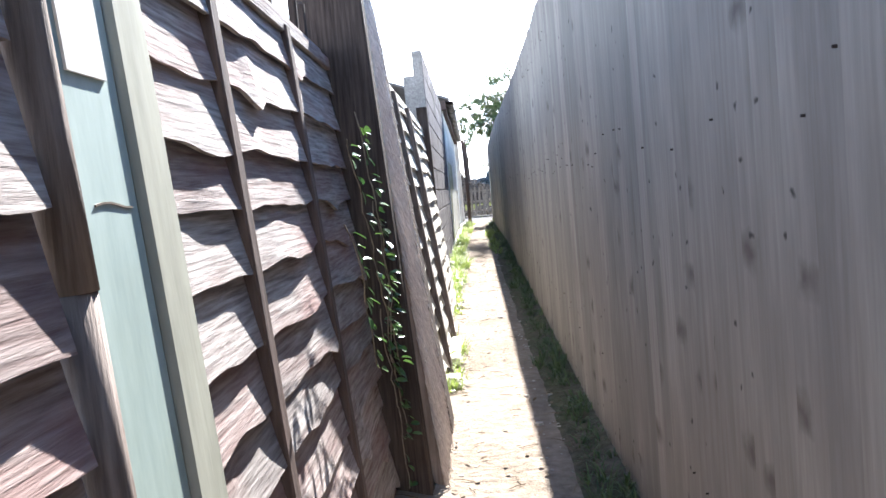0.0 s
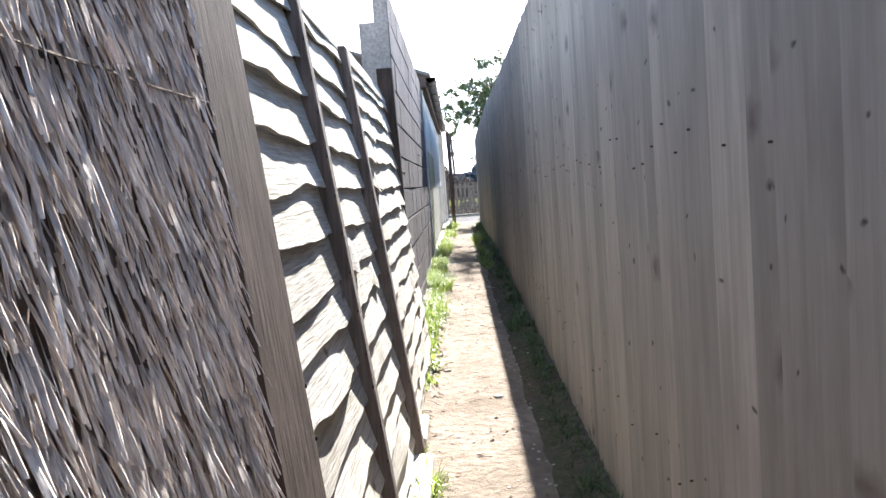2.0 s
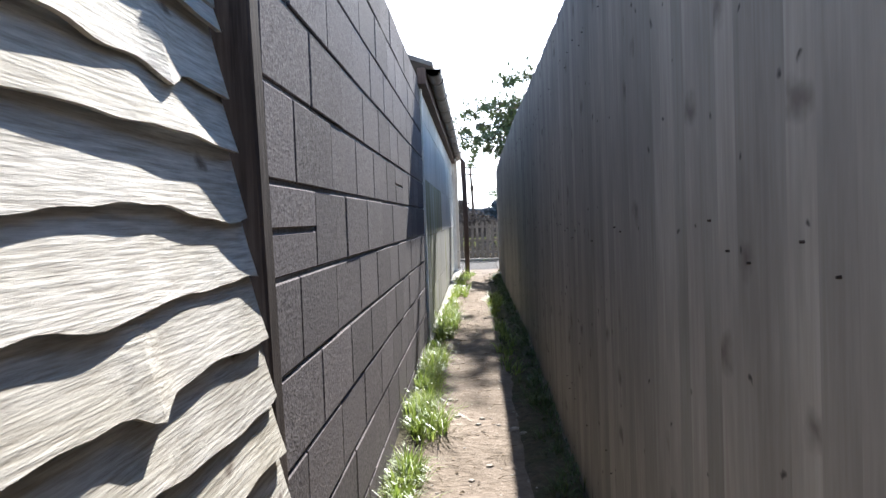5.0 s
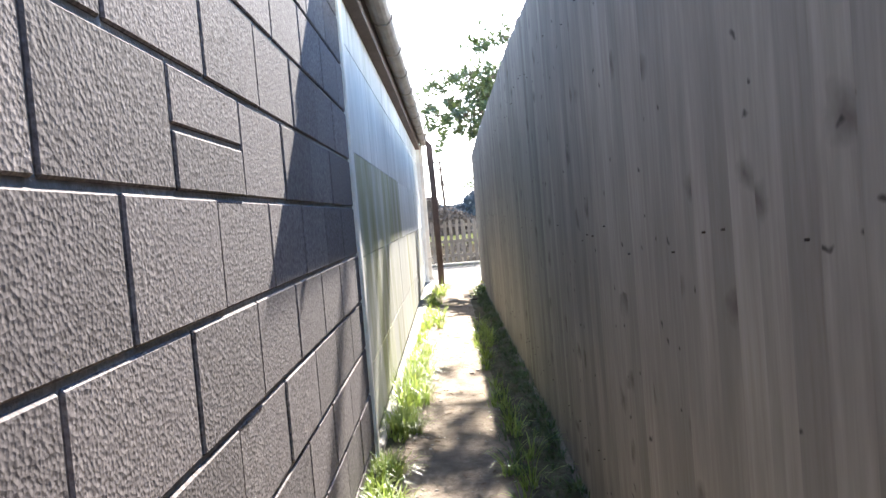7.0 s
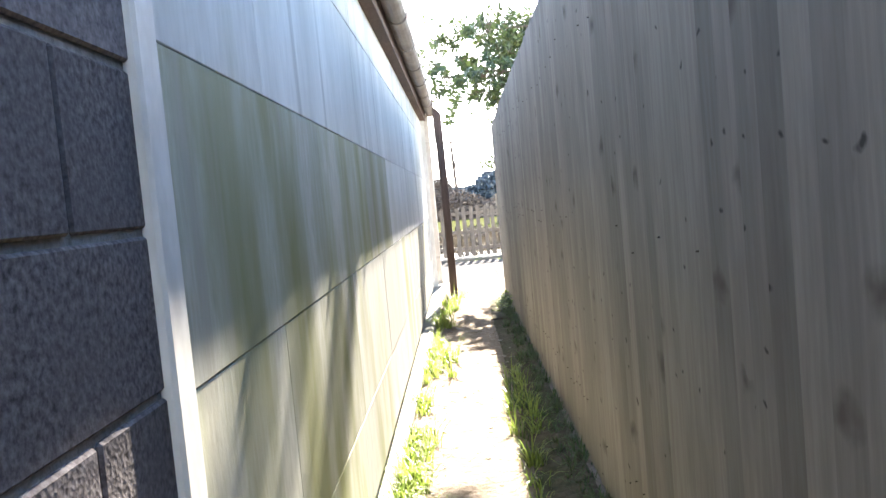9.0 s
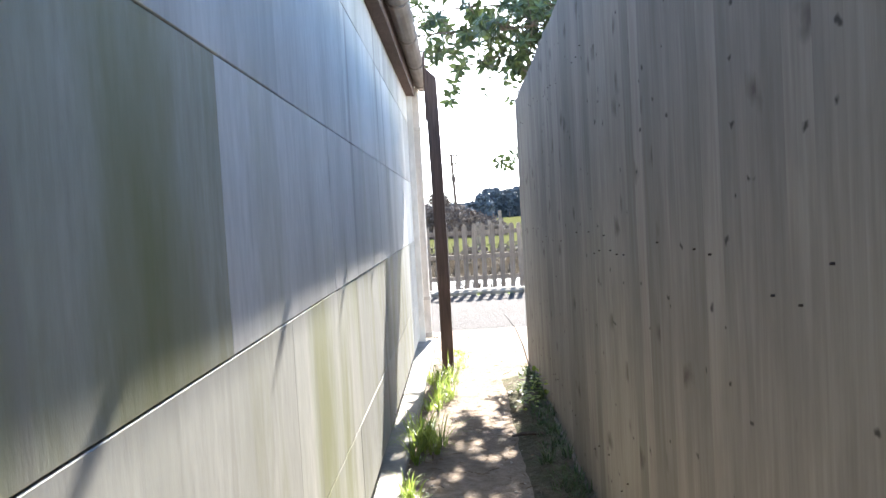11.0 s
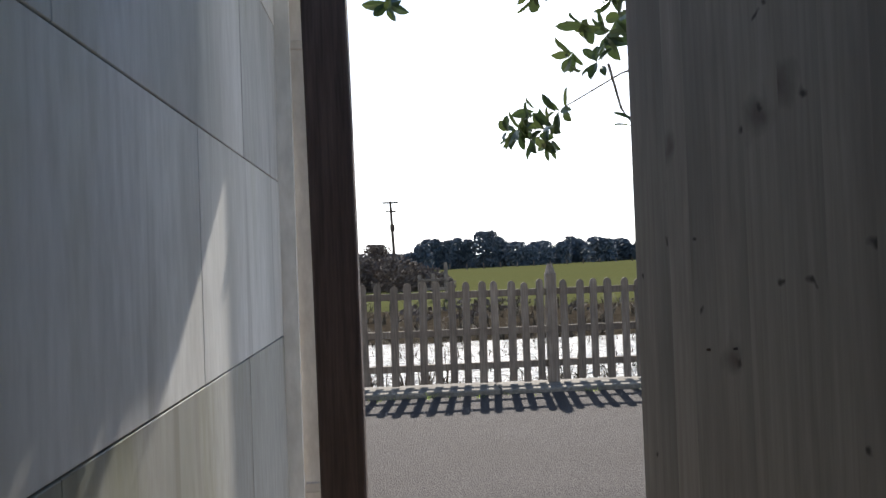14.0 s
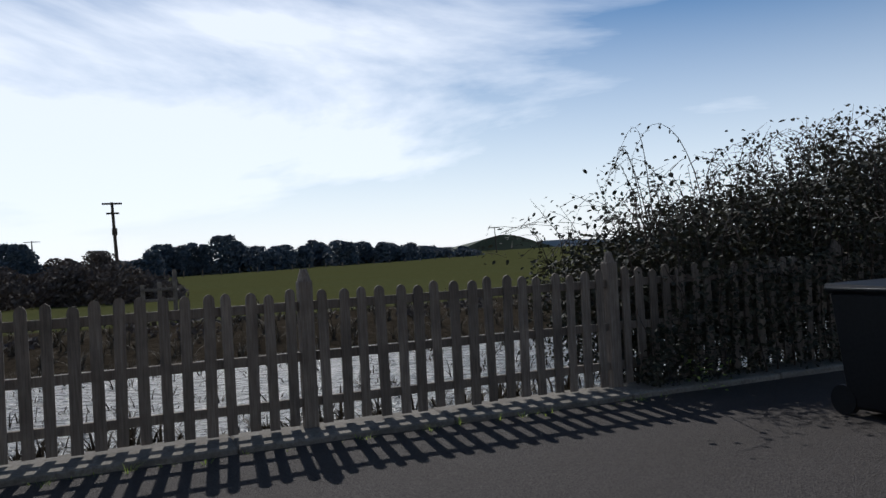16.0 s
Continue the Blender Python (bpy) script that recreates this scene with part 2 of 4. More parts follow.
M_gutter = surface("brown_grey_gutter", (0.20, 0.17, 0.15), (0.36, 0.32, 0.29), (2, 0.5, 2), 8, 2, 0.5, 0.15, 0.003, 2.0)
M_concrete = surface("worn_concrete", (0.22, 0.205, 0.175), (0.34, 0.315, 0.275), (1, 1, 1), 40, 2.5, 0.92, 0.6, 0.006, 3.0)
M_green = surface("faded_green_paint", (0.22, 0.28, 0.26), (0.33, 0.40, 0.37), (4, 4, 0.8), 6, 2, 0.6, 0.15, 0.002, 2.0,
                  (0.30, 0.33, 0.25), 0.6)
M_pale = surface("pale_algae_stained_post", (0.30, 0.30, 0.235), (0.45, 0.44, 0.355), (4, 4, 0.6), 6, 2, 0.8, 0.3, 0.003, 2.0)
M_dirt = surface("trodden_dirt", (0.165, 0.13, 0.10), (0.27, 0.22, 0.175), (1, 1, 1), 18, 2.4, 0.95, 0.9, 0.03, 0.0,
                 (0.12, 0.095, 0.07), 0.7, (1, 0.7, 1), 0.05)
M_road = surface("worn_asphalt", (0.030, 0.026, 0.024), (0.105, 0.092, 0.084), (1, 1, 1), 90, 0.9, 0.85, 0.9, 0.008, 0.0,
                 (0.055, 0.047, 0.04), 0.45, (1, 1, 1), 0.12, 0.0, False, 110.0)
M_field = surface("pasture_turf", (0.040, 0.043, 0.017), (0.064, 0.066, 0.028), (1, 1, 1), 3.0, 0.12, 0.95, 0.5, 0.03, 0.0,
                  (0.05, 0.05, 0.018), 0.7, spec=0.0)
M_bank = surface("muddy_reed_bank", (0.02, 0.016, 0.012), (0.05, 0.04, 0.028), (1, 1, 1), 8, 0.8, 0.95, 0.8, 0.05, 0.0, spec=0.0)
M_bark = surface("fibrous_bark_strip", (0.42, 0.34, 0.285), (0.84, 0.77, 0.70), (8, 8, 0.7), 12, 5, 0.85, 0.6, 0.005, 9.0,
                 (0.3, 0.22, 0.18), 0.4, (1, 1, 1), 0.3, 0.0, True)
M_back = surface("brown_brush_backing", (0.16, 0.12, 0.095), (0.32, 0.25, 0.205), UP, 10, 3, 0.95, 0.4, 0.004)
M_nail = surface("rusty_nail", (0.03, 0.024, 0.02), (0.07, 0.05, 0.04), (1, 1, 1), 60, 5, 0.6, 0.2, 0.001, 1.0, metal=0.5)
M_wire = surface("bare_twig", (0.16, 0.12, 0.09), (0.34, 0.28, 0.21), (1, 1, 1), 30, 5, 0.8, 0.2, 0.001, 1.0)
M_stem = surface("dark_bramble_stem", (0.045, 0.032, 0.026), (0.11, 0.08, 0.06), (1, 1, 1), 20, 5, 0.8, 0.2, 0.001, 1.0)
M_trunk = surface("tree_bark", (0.07, 0.055, 0.042), (0.17, 0.14, 0.11), (3, 3, 0.8), 14, 3, 0.9, 0.8, 0.01, 1.0)
M_bin = surface("dark_bin_plastic", (0.008, 0.009, 0.010), (0.016, 0.017, 0.02), (1, 1, 1), 50, 3, 0.38, 0.1, 0.001, 1.0)
M_stone = surface("path_stone", (0.25, 0.22, 0.18), (0.5, 0.45, 0.38), (1, 1, 1), 30, 5, 0.9, 0.5, 0.004, 5.0, island=True)
M_litter = surface("dead_leaf_litter", (0.09, 0.06, 0.035), (0.26, 0.19, 0.12), (1, 1, 1), 30, 5, 0.9, 0.2, 0.002, 5.0, island=True)
M_hut = surface("pale_corrugated_roof", (0.5, 0.52, 0.53), (0.7, 0.72, 0.73), (1, 1, 1), 2, 0.5, 0.5, 0.1, 0.01)
M_shed = surface("grey_shed_wall", (0.16, 0.18, 0.18), (0.28, 0.30, 0.30), (1, 1, 1), 2, 0.5, 0.8, 0.1, 0.01)
M_roof = surface("slate_roof", (0.11, 0.10, 0.10), (0.2, 0.19, 0.18), (1, 1, 1), 6, 1, 0.8, 0.3, 0.01)
# distance haze painted into the hills' blue base colour
M_hill = surface("haze_tinted_hill", (0.20, 0.26, 0.34), (0.24, 0.30, 0.38), (1, 1, 1), 0.02, 0.005, 1.0, 0.0, 0.01)
M_mound = surface("far_grassy_mound", (0.07, 0.085, 0.06), (0.12, 0.13, 0.09), (1, 1, 1), 0.2, 0.05, 1.0, 0.0, 0.01)
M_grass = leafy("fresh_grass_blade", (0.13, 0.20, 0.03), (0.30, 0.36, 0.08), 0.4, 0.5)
# darker copy of the grass: the fence's shade put into its colour
M_shade_grass = leafy("shade_toned_grass", (0.045, 0.075, 0.022), (0.10, 0.14, 0.045), 0.6, 0.3)
M_soil = surface("dark_verge_soil", (0.05, 0.042, 0.03), (0.12, 0.10, 0.07), (1, 1, 1), 22, 3, 0.95, 0.9, 0.03, 0.0, (0.05, 0.06, 0.025), 0.7, spec=0.05)
M_straw = leafy("dry_reed", (0.03, 0.024, 0.016), (0.085, 0.066, 0.042), 0.9, 0.05)
M_laurel = leafy("glossy_evergreen_leaf", (0.030, 0.055, 0.020), (0.085, 0.115, 0.035), 0.32, 0.22)
M_ivy = leafy("ivy_leaf", (0.03, 0.075, 0.02), (0.10, 0.18, 0.04), 0.35, 0.25)
M_bramble = leafy("bramble_leaf", (0.016, 0.018, 0.010), (0.045, 0.042, 0.022), 0.8, 0.1)
# leaf colours lifted towards blue to paint in the haze of distance
M_wood_far = leafy("haze_tinted_conifer_foliage", (0.038, 0.055, 0.072), (0.066, 0.085, 0.10), 0.9, 0.05)
M_scrub = leafy("brown_winter_scrub", (0.055, 0.04, 0.032), (0.10, 0.075, 0.058), 0.9, 0.05)
M_water = bpy.data.materials.new("ditch_water")
M_water.use_nodes = True
_n, _l = M_water.node_tree.nodes, M_water.node_tree.links
_b = _n["Principled BSDF"]
_b.inputs["Base Color"].default_value = (0.03, 0.03, 0.025, 1)
_b.inputs["Roughness"].default_value, _b.inputs["IOR"].default_value = 0.34, 1.33
_t = _n.new("ShaderNodeTexNoise")
_t.inputs["Scale"].default_value, _t.inputs["Detail"].default_value = 5.0, 5
_g = _n.new("ShaderNodeNewGeometry")
_l.new(_g.outputs["Position"], _t.inputs["Vector"])
_p = _n.new("ShaderNodeBump")
_p.inputs["Strength"].default_value, _p.inputs["Distance"].default_value = 1.0, 0.22
_l.new(_t.outputs["Fac"], _p.inputs["Height"])
_l.new(_p.outputs[0], _b.inputs["Normal"])

# ---- building helpers ----


def mesh_of(name, bm, material, smooth=False):
    me = bpy.data.meshes.new(name)
    bm.to_mesh(me)
    bm.free()
    me.materials.append(material)
    if smooth:
        me.polygons.foreach_set("use_smooth", [True] * len(me.polygons))
    return me


def thing(name, label, category, at=(0, 0, 0), group="", kind=""):
    ob = new(name)
    ob.location = at
    ob.empty_display_size = 0.1
    return tagged(ob, label, category, group, kind)


def part(name, bm, material, parent=None, label="", smooth=False, kind=""):
    """One mesh object from a bmesh in world coordinates, under a thing or a part."""
    ob = new(name, mesh_of(name, bm, material, smooth))
    return adopt(ob, parent, label, kind)


def adopt(ob, parent, label="", kind=""):
    if parent is not None:
        ob.parent = parent
        at, up = Vector(), parent
        while up is not None:
            at += up.location
            up = up.parent
        ob.matrix_parent_inverse = Matrix.Translation(-at)
    return tagged(ob, label, kind=kind)


def raw(name, verts, faces, material, parent=None, label="", kind="", smooth=False):
    me = bpy.data.meshes.new(name)
    me.from_pydata(verts, [], faces)
    me.materials.append(material)
    if smooth:
        me.polygons.foreach_set("use_smooth", [True] * len(me.polygons))
    return adopt(new(name, me), parent, label, kind)


def box(bm, lo, hi, bevel=0.0):
    r = bmesh.ops.create_cube(bm, size=1)
    for v in r["verts"]:
        v.co = Vector([lo[i] + (hi[i] - lo[i]) * (v.co[i] + 0.5) for i in range(3)])
    if bevel:
        es = list({e for v in r["verts"] for e in v.link_edges})
        bmesh.ops.bevel(bm, geom=es, offset=bevel, segments=1, affect='EDGES')
    return bm


def tube(verts, faces, pts, radii, sides=5):
    """A tapered tube along a line of points, added to lists."""
    base = len(verts)
    for k, p in enumerate(pts):
        p = Vector(p)
        d = (Vector(pts[min(k + 1, len(pts) - 1)]) - Vector(pts[max(k - 1, 0)])).normalized()
        a = d.orthogonal().normalized()
        c = d.cross(a)
        for s in range(sides):
            w = 2 * math.pi * s / sides
            verts.append(p + (a * math.cos(w) + c * math.sin(w)) * radii[k])
    for k in range(len(pts) - 1):
        for s in range(sides):
            i, j = base + k * sides + s, base + k * sides + (s + 1) % sides
            faces.append((i, j, j + sides, i + sides))
    faces.append(tuple(range(base + sides - 1, base - 1, -1)))
    faces.append(tuple(base + (len(pts) - 1) * sides + s for s in range(sides)))


def blade(verts, faces, foot, lean, length, width):
    """An arching grass blade."""
    side = Vector((-lean.y, lean.x, 0)).normalized() * width
    base, n = len(verts), 4
    for k in range(n):
        f = k / n
        p = foot + Vector((lean.x * f * f, lean.y * f * f, f * (1 - 0.33 * f * lean.length))) * length
        w = side * (1 - f * 0.75)
        verts += [p - w, p + w]
    verts.append(foot + Vector((lean.x, lean.y, 1 - 0.5 * lean.length)) * length)
    for k in range(n - 1):
        i = base + 2 * k
        faces.append((i, i + 1, i + 3, i + 2))
    faces.append((base + 2 * n - 2, base + 2 * n - 1, base + 2 * n))


def leaf(verts, faces, foot, along, up, length, width):
    """An elliptical leaf folded a little along its midrib."""
    side = along.cross(up).normalized()
    n = side.cross(along).normalized()
    base = len(verts)
    verts.append(foot)
    for f, w in ((0.3, 0.8), (0.62, 1.0), (0.86, 0.6)):
        mid = foot + along * (length * f) - n * (length * 0.18 * f * f)
        verts += [mid - side * width * w + n * width * 0.25, mid, mid + side * width * w + n * width * 0.25]
    verts.append(foot + along * length - n * length * 0.2)
    b = base + 1
    faces += [(base, b + 1, b), (base, b + 2, b + 1), (b + 6, b + 7, base + 10), (b + 7, b + 8, base + 10)]
    for k in (0, 3):
        faces += [(b + k, b + k + 1, b + k + 4, b + k + 3), (b + k + 1, b + k + 2, b + k + 5, b + k + 4)]


def rnd(a, b):
    return random.uniform(a, b)


def lerp(table, y):
    """Linear interpolation in a short table."""
    for (a, va), (b, vb) in zip(table, table[1:]):
        if y <= b:
            return va + (vb - va) * max(0.0, (y - a) / (b - a))
    return table[-1][1]


# ---- the lie of the land ----
W = -0.403                                   # face of the block wall and the clad wall
ALLEY_Z = ((-8, -0.11), (4.5, -0.11), (9, -0.09), (12.5, -0.01), (20, 0.0), (23, -0.02), (26.7, -0.02))
BEYOND_Z = ((26.7, -0.02), (27.2, -0.1), (29.0, -0.72), (36.5, -0.75), (38.5, -0.35), (43, -0.05), (60, -0.1), (400, -0.2), (3000, -0.2))


def land(x, y):
    if y < 26.7:
        z = lerp(ALLEY_Z, y)
        if y < 22:
            z += 0.012 * noise.noise((x * 5, y * 2.2, 0)) + 0.05 * max(0.0, min(1.0, (-0.2 - x) / 0.2)) * (1 if y < 12 else 0.3)
            z += 0.03 * max(0.0, min(1.0, (x - 0.28) / 0.15))
        else:
            z += 0.004 * noise.noise((x * 3, y * 3, 0))
        return z
    rise = 0.02 * max(0.0, min(x, 110.0)) * max(0.0, min(1.0, (y - 60) / 90))
    return lerp(BEYOND_Z, y) + rise + (0.05 * noise.noise((x * 0.7, y * 0.7, 0)) if y < 60 else 0)


def ground():
    xs = [-2500, -900, -300, -120, -60, -30, -16, -10] + list(np.arange(-8, -0.6, 0.5)) + list(np.arange(-0.6, 0.75, 0.045)) + \
        list(np.arange(0.8, 12, 0.5)) + [13, 17, 24, 40, 70, 130, 300, 900, 2500]
    ys = [-2500, -600, -100, -30, -12] + list(np.arange(-6, 22, 0.07)) + list(np.arange(22, 27, 0.16)) + list(np.arange(27, 44, 0.35)) + \
        [45, 47, 50, 54, 60, 70, 90, 130, 200, 320, 600, 1200, 3000]
    verts = [(x, y, land(x, y)) for y in ys for x in xs]
    w = len(xs)
    faces = [(j * w + i, j * w + i + 1, (j + 1) * w + i + 1, (j + 1) * w + i) for j in range(len(ys) - 1) for i in range(w - 1)]
    g = raw("ground", verts, faces, M_dirt, None, "pale trodden dirt path with muddy bank and green pasture beyond", "structure", True)
    g.data.materials.append(M_bank)
    g.data.materials.append(M_field)
    idx = []
    for f in faces:
        y = verts[f[0]][1]
        idx.append(0 if -12 <= y < 26.6 else 1 if 26.6 <= y < 41.5 else 2)
    g.data.polygons.foreach_set("material_index", idx)
    tagged(g, category="ground")


ground()


def road():
    xs = np.arange(-14, 14.01, 0.25)
    verts, faces = [], []
    for x in xs:
        edge = 22.75 + 0.25 * noise.noise((x * 0.9, 3, 0)) + 0.08 * noise.noise((x * 5, 1, 0))
        for f in np.linspace(0, 1, 14):
            y = edge + (26.2 - edge) * f
            verts.append((x, y, land(x, y) + (0.012 if f > 0 else -0.004)))
    n = 14
    for i in range(len(xs) - 1):
        for k in range(n - 1):
            faces.append((i * n + k, (i + 1) * n + k, (i + 1) * n + k + 1, i * n + k + 1))
    tagged(raw("road", verts, faces, M_road, None, "worn gritty grey asphalt lane in raking sun", "structure", True), category="road")


road()


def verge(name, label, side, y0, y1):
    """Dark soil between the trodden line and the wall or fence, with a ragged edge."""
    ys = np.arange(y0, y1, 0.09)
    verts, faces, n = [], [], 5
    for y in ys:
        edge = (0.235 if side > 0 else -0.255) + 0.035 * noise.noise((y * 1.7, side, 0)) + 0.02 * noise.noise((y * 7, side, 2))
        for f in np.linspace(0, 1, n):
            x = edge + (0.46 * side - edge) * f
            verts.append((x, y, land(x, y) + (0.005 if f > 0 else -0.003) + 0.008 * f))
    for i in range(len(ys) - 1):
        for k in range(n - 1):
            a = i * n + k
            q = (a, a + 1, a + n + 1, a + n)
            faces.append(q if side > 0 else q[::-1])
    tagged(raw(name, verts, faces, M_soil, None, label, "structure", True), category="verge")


verge("verge_east", "dark soil verge along the fence's foot", 1, -4, 20.3)
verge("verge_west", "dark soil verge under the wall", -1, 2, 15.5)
bm = bmesh.new()
box(bm, (-40, 27.6, -0.9), (40, 37.6, -0.62))
tagged(part("water", bm, M_water, None, "bright still ditch water reflecting the sky"), category="water", kind="structure")


def kerb():
    holder = thing("kerb", "low worn concrete kerb under the picket fence", "kerb", (0, 26.4, 0), kind="structure")
    for i in range(14):
        x = -9.6 + i * 1.5
        bm = bmesh.new()
        box(bm, (x, 26.18, -0.2), (x + 1.494, 26.66, 0.035 + rnd(-0.006, 0.006)), 0.012)
        part("kerb_stone", bm, M_kerb, holder)


kerb()

# ---- block wall ----
C = 0.2225
JOINT = 1.21


def block_wall():
    wall = thing("wall_west_block", "bare grey concrete block wall with pale mortar joints", "wall", (-0.51, 9.6, -0.15), kind="structure")
    bm = bmesh.new()
    box(bm, (-0.60, 6.99, -0.3), (W - 0.007, 12.30, 2.095))
    box(bm, (-0.50, 6.99, 2.095), (W - 0.007, 12.30, 2.33))
    part("mortar_bed", bm, M_mortar, wall, "pale mortar")
    cache = {}

    def block(y0, y1, z0, z1, x0=-0.6, proud=0.0):
        j = 0.0055
        size = (round(y1 - y0 - 2 * j, 3), round(z1 - z0 - 2 * j, 3), round(W - x0, 3))
        if size not in cache:
            bm = bmesh.new()
            box(bm, (-size[2] / 2, -size[0] / 2, -size[1] / 2), (size[2] / 2, size[0] / 2, size[1] / 2), 0.004)
            cache[size] = mesh_of("block", bm, M_block)
        ob = new("block", cache[size])
        ob.location = ((x0 + W) / 2 + proud, (y0 + y1) / 2, (z0 + z1) / 2)
        adopt(ob, wall)

    # two bonds that alternate course by course
    odd = [7.0] + [7.52 + 0.53 * i for i in range(4)] + [9.60] + [10.05 + 0.443 * i for i in range(5)] + [12.3]
    even = [7.0] + [7.286 + 0.525 * i for i in range(5)] + [9.833 + 0.447 * i for i in range(6)] + [12.3]
    for k in range(-6, 5):
        z0 = JOINT + k * C
        x0 = -0.6 if z0 < 2.05 else -0.5
        joints = odd if k % 2 else even
        for a, b in zip(joints, joints[1:]):
            top, a, b = z0 + C, round(a, 3), round(b, 3)
            if (k == 0 and a == 9.833) or (k == -1 and a == 7.0):
                block(a, b, z0, z0 + C / 2, x0, rnd(-0.001, 0.002))
                block(a, b, z0 + C / 2, top, x0, rnd(-0.001, 0.002))
            else:
                block(a, b, z0, top, x0, rnd(-0.002, 0.002))


# ---- clad building ----
Y_CLAD, Y_END = 12.32, 21.8


def clad_building():
    wall = thing("wall_west_clad", "pale fibre cement clad wall streaked with green algae", "wall", (-0.6, 17, 0), kind="structure")
    bm = bmesh.new()
    box(bm, (-3.1, Y_CLAD + 0.004, -0.2), (W - 0.016, Y_END - 0.002, 2.36))
    part("wall_core", bm, M_mortar, wall)
    rows = ((0.10, 0.428, 12.9), (0.431, 0.964, 13.01), (0.967, 1.486, 12.53), (1.489, 2.02, 13.02), (2.024, 2.36, 12.5))
    for z0, z1, first in rows:
        cuts = [Y_CLAD + 0.035] + [first + 1.165 * i for i in range(9) if Y_CLAD + 0.3 < first + 1.165 * i < Y_END - 0.2] + [Y_END]
        for a, b in zip(cuts, cuts[1:]):
            bm = bmesh.new()
            tilt = rnd(0, 0.002)
            box(bm, (W - 0.016, a + 0.0009, z0), (W + tilt, b - 0.0009, z1), 0.0015)
            part("sheet_panel", bm, M_sheet_green if a < 15.6 and 0.97 < z1 < 1.5 or a < 13.5 and z1 < 0.97 else M_sheet_mid if z1 < 0.97 else M_sheet, wall)
    verts, faces = [], []
    tube(verts, faces, [(W - 0.0015, 18.78 + 0.02 * noise.noise((k * 0.9, 7, 0)), 1.48 - 0.0505 * k) for k in range(11)],
         [0.003 + 0.002 * abs(noise.noise((k * 1.3, 2, 0))) for k in range(11)], 5)
    raw("crack", verts, faces, M_soil, wall, "dark crooked hairline crack")
    bm = bmesh.new()
    box(bm, (-0.45, Y_CLAD - 0.045, -0.05), (W + 0.016, Y_CLAD + 0.032, 2.33), 0.006)
    part("corner_strip", bm, M_white, wall, "weathered white corner strip")
    bm = bmesh.new()
    box(bm, (-0.62, Y_END + 0.001, 0.0), (-0.352, Y_END + 0.03, 2.26))
    part("end_board", bm, M_white, wall, "white painted end board")
    bm = bmesh.new()
    box(bm, (-0.62, Y_CLAD + 0.05, -0.2), (-0.262, Y_END + 0.1, 0.05), 0.012)
    for v in bm.verts:
        if v.co.x > -0.3:
            v.co.x += -0.11 * (Y_END - v.co.y) / 9.4
    part("footing_ledge", bm, M_concrete, wall, "pale concrete footing ledge")
    # roof, eaves and gutter
    roof = thing("roof", "shallow dark slate roof above the clad wall", "roof", (-1.6, 17, 2.4), kind="structure")
    bm = bmesh.new()
    vs = [bm.verts.new(p) for p in ((-0.27, 12.06, 2.445), (-0.27, 22.0, 2.445), (-3.2, 22.0, 3.5), (-3.2, 12.06, 3.5),
                                    (-0.27, 12.06, 2.405), (-0.27, 22.0, 2.405), (-3.2, 22.0, 3.46), (-3.2, 12.06, 3.46))]
    for f in ((0, 1, 2, 3), (7, 6, 5, 4), (0, 4, 5, 1), (1, 5, 6, 2), (2, 6, 7, 3), (3, 7, 4, 0)):
        bm.faces.new([vs[i] for i in f])
    part("roof_slope", bm, M_roof, roof)
    bm = bmesh.new()
    box(bm, (-0.405, 12.04, 2.26), (-0.330, 21.95, 2.40), 0.004)
    part("fascia_board", bm, M_brown_post, roof, "brown fascia board")
    gut = thing("gutter", "weathered half-round gutter along the eaves", "gutter", (-0.29, 17, 2.35))
    verts, faces = [], []
    n = 9
    for k, y in enumerate((12.05, 15.2, 18.6, 22.02)):
        for r in (0.062, 0.056):
            for s in range(n):
                w = math.pi + math.pi * s / (n - 1)
                verts.append((-0.264 + math.cos(w) * r, y, 2.385 + math.sin(w) * r))
    for k in range(3):
        for r in range(2):
            for s in range(n - 1):
                i = k * 2 * n + r * n + s
                faces.append((i, i + 1, i + 2 * n + 1, i + 2 * n) if r == 0 else (i + 2 * n, i + 2 * n + 1, i + 1, i))
        for s in (0, n - 1):
            i = k * 2 * n + s
            faces.append((i, i + n, i + 3 * n, i + 2 * n))
    raw("gutter_channel", verts, faces, M_gutter, gut)
    for y in (12.06, 22.0):
        bm = bmesh.new()
        vs = [bm.verts.new((-0.264 + math.cos(math.pi + math.pi * s / 8) * 0.066, y, 2.385 + math.sin(math.pi + math.pi * s / 8) * 0.066)) for s in range(9)]
        f = bm.faces.new(vs)
        bmesh.ops.solidify(bm, geom=[f], thickness=0.008)
        part("end_cap", bm, M_gutter, gut)
    y = 12.5
    while y < 21.9:
        verts, faces = [], []
        tube(verts, faces, [(-0.264 + math.cos(math.pi + math.pi * s / 8) * 0.068, y, 2.385 + math.sin(math.pi + math.pi * s / 8) * 0.068) for s in range(9)], [0.008] * 9, 4)
        raw("bracket", verts, faces, M_gutter, gut)
        y += 0.93
    pipe = thing("downpipe", "square off-white downpipe at the wall corner", "downpipe", (-0.33, 21.78, 0.07))
    bm = bmesh.new()
    box(bm, (-0.362, 21.84, 0.08), (-0.292, 21.91, 2.34), 0.008)
    part("pipe", bm, M_cream, pipe)
    for z in (0.42, 1.95):
        bm = bmesh.new()
        box(bm, (-0.402, 21.833, z), (-0.286, 21.917, z + 0.035), 0.004)
        part("pipe_bracket", bm, M_cream, pipe)
    bm = bmesh.new()
    box(bm, (-0.366, 21.835, 0.075), (-0.288, 21.915, 0.13), 0.01)
    part("shoe", bm, M_cream, pipe)


# ---- left fences ----


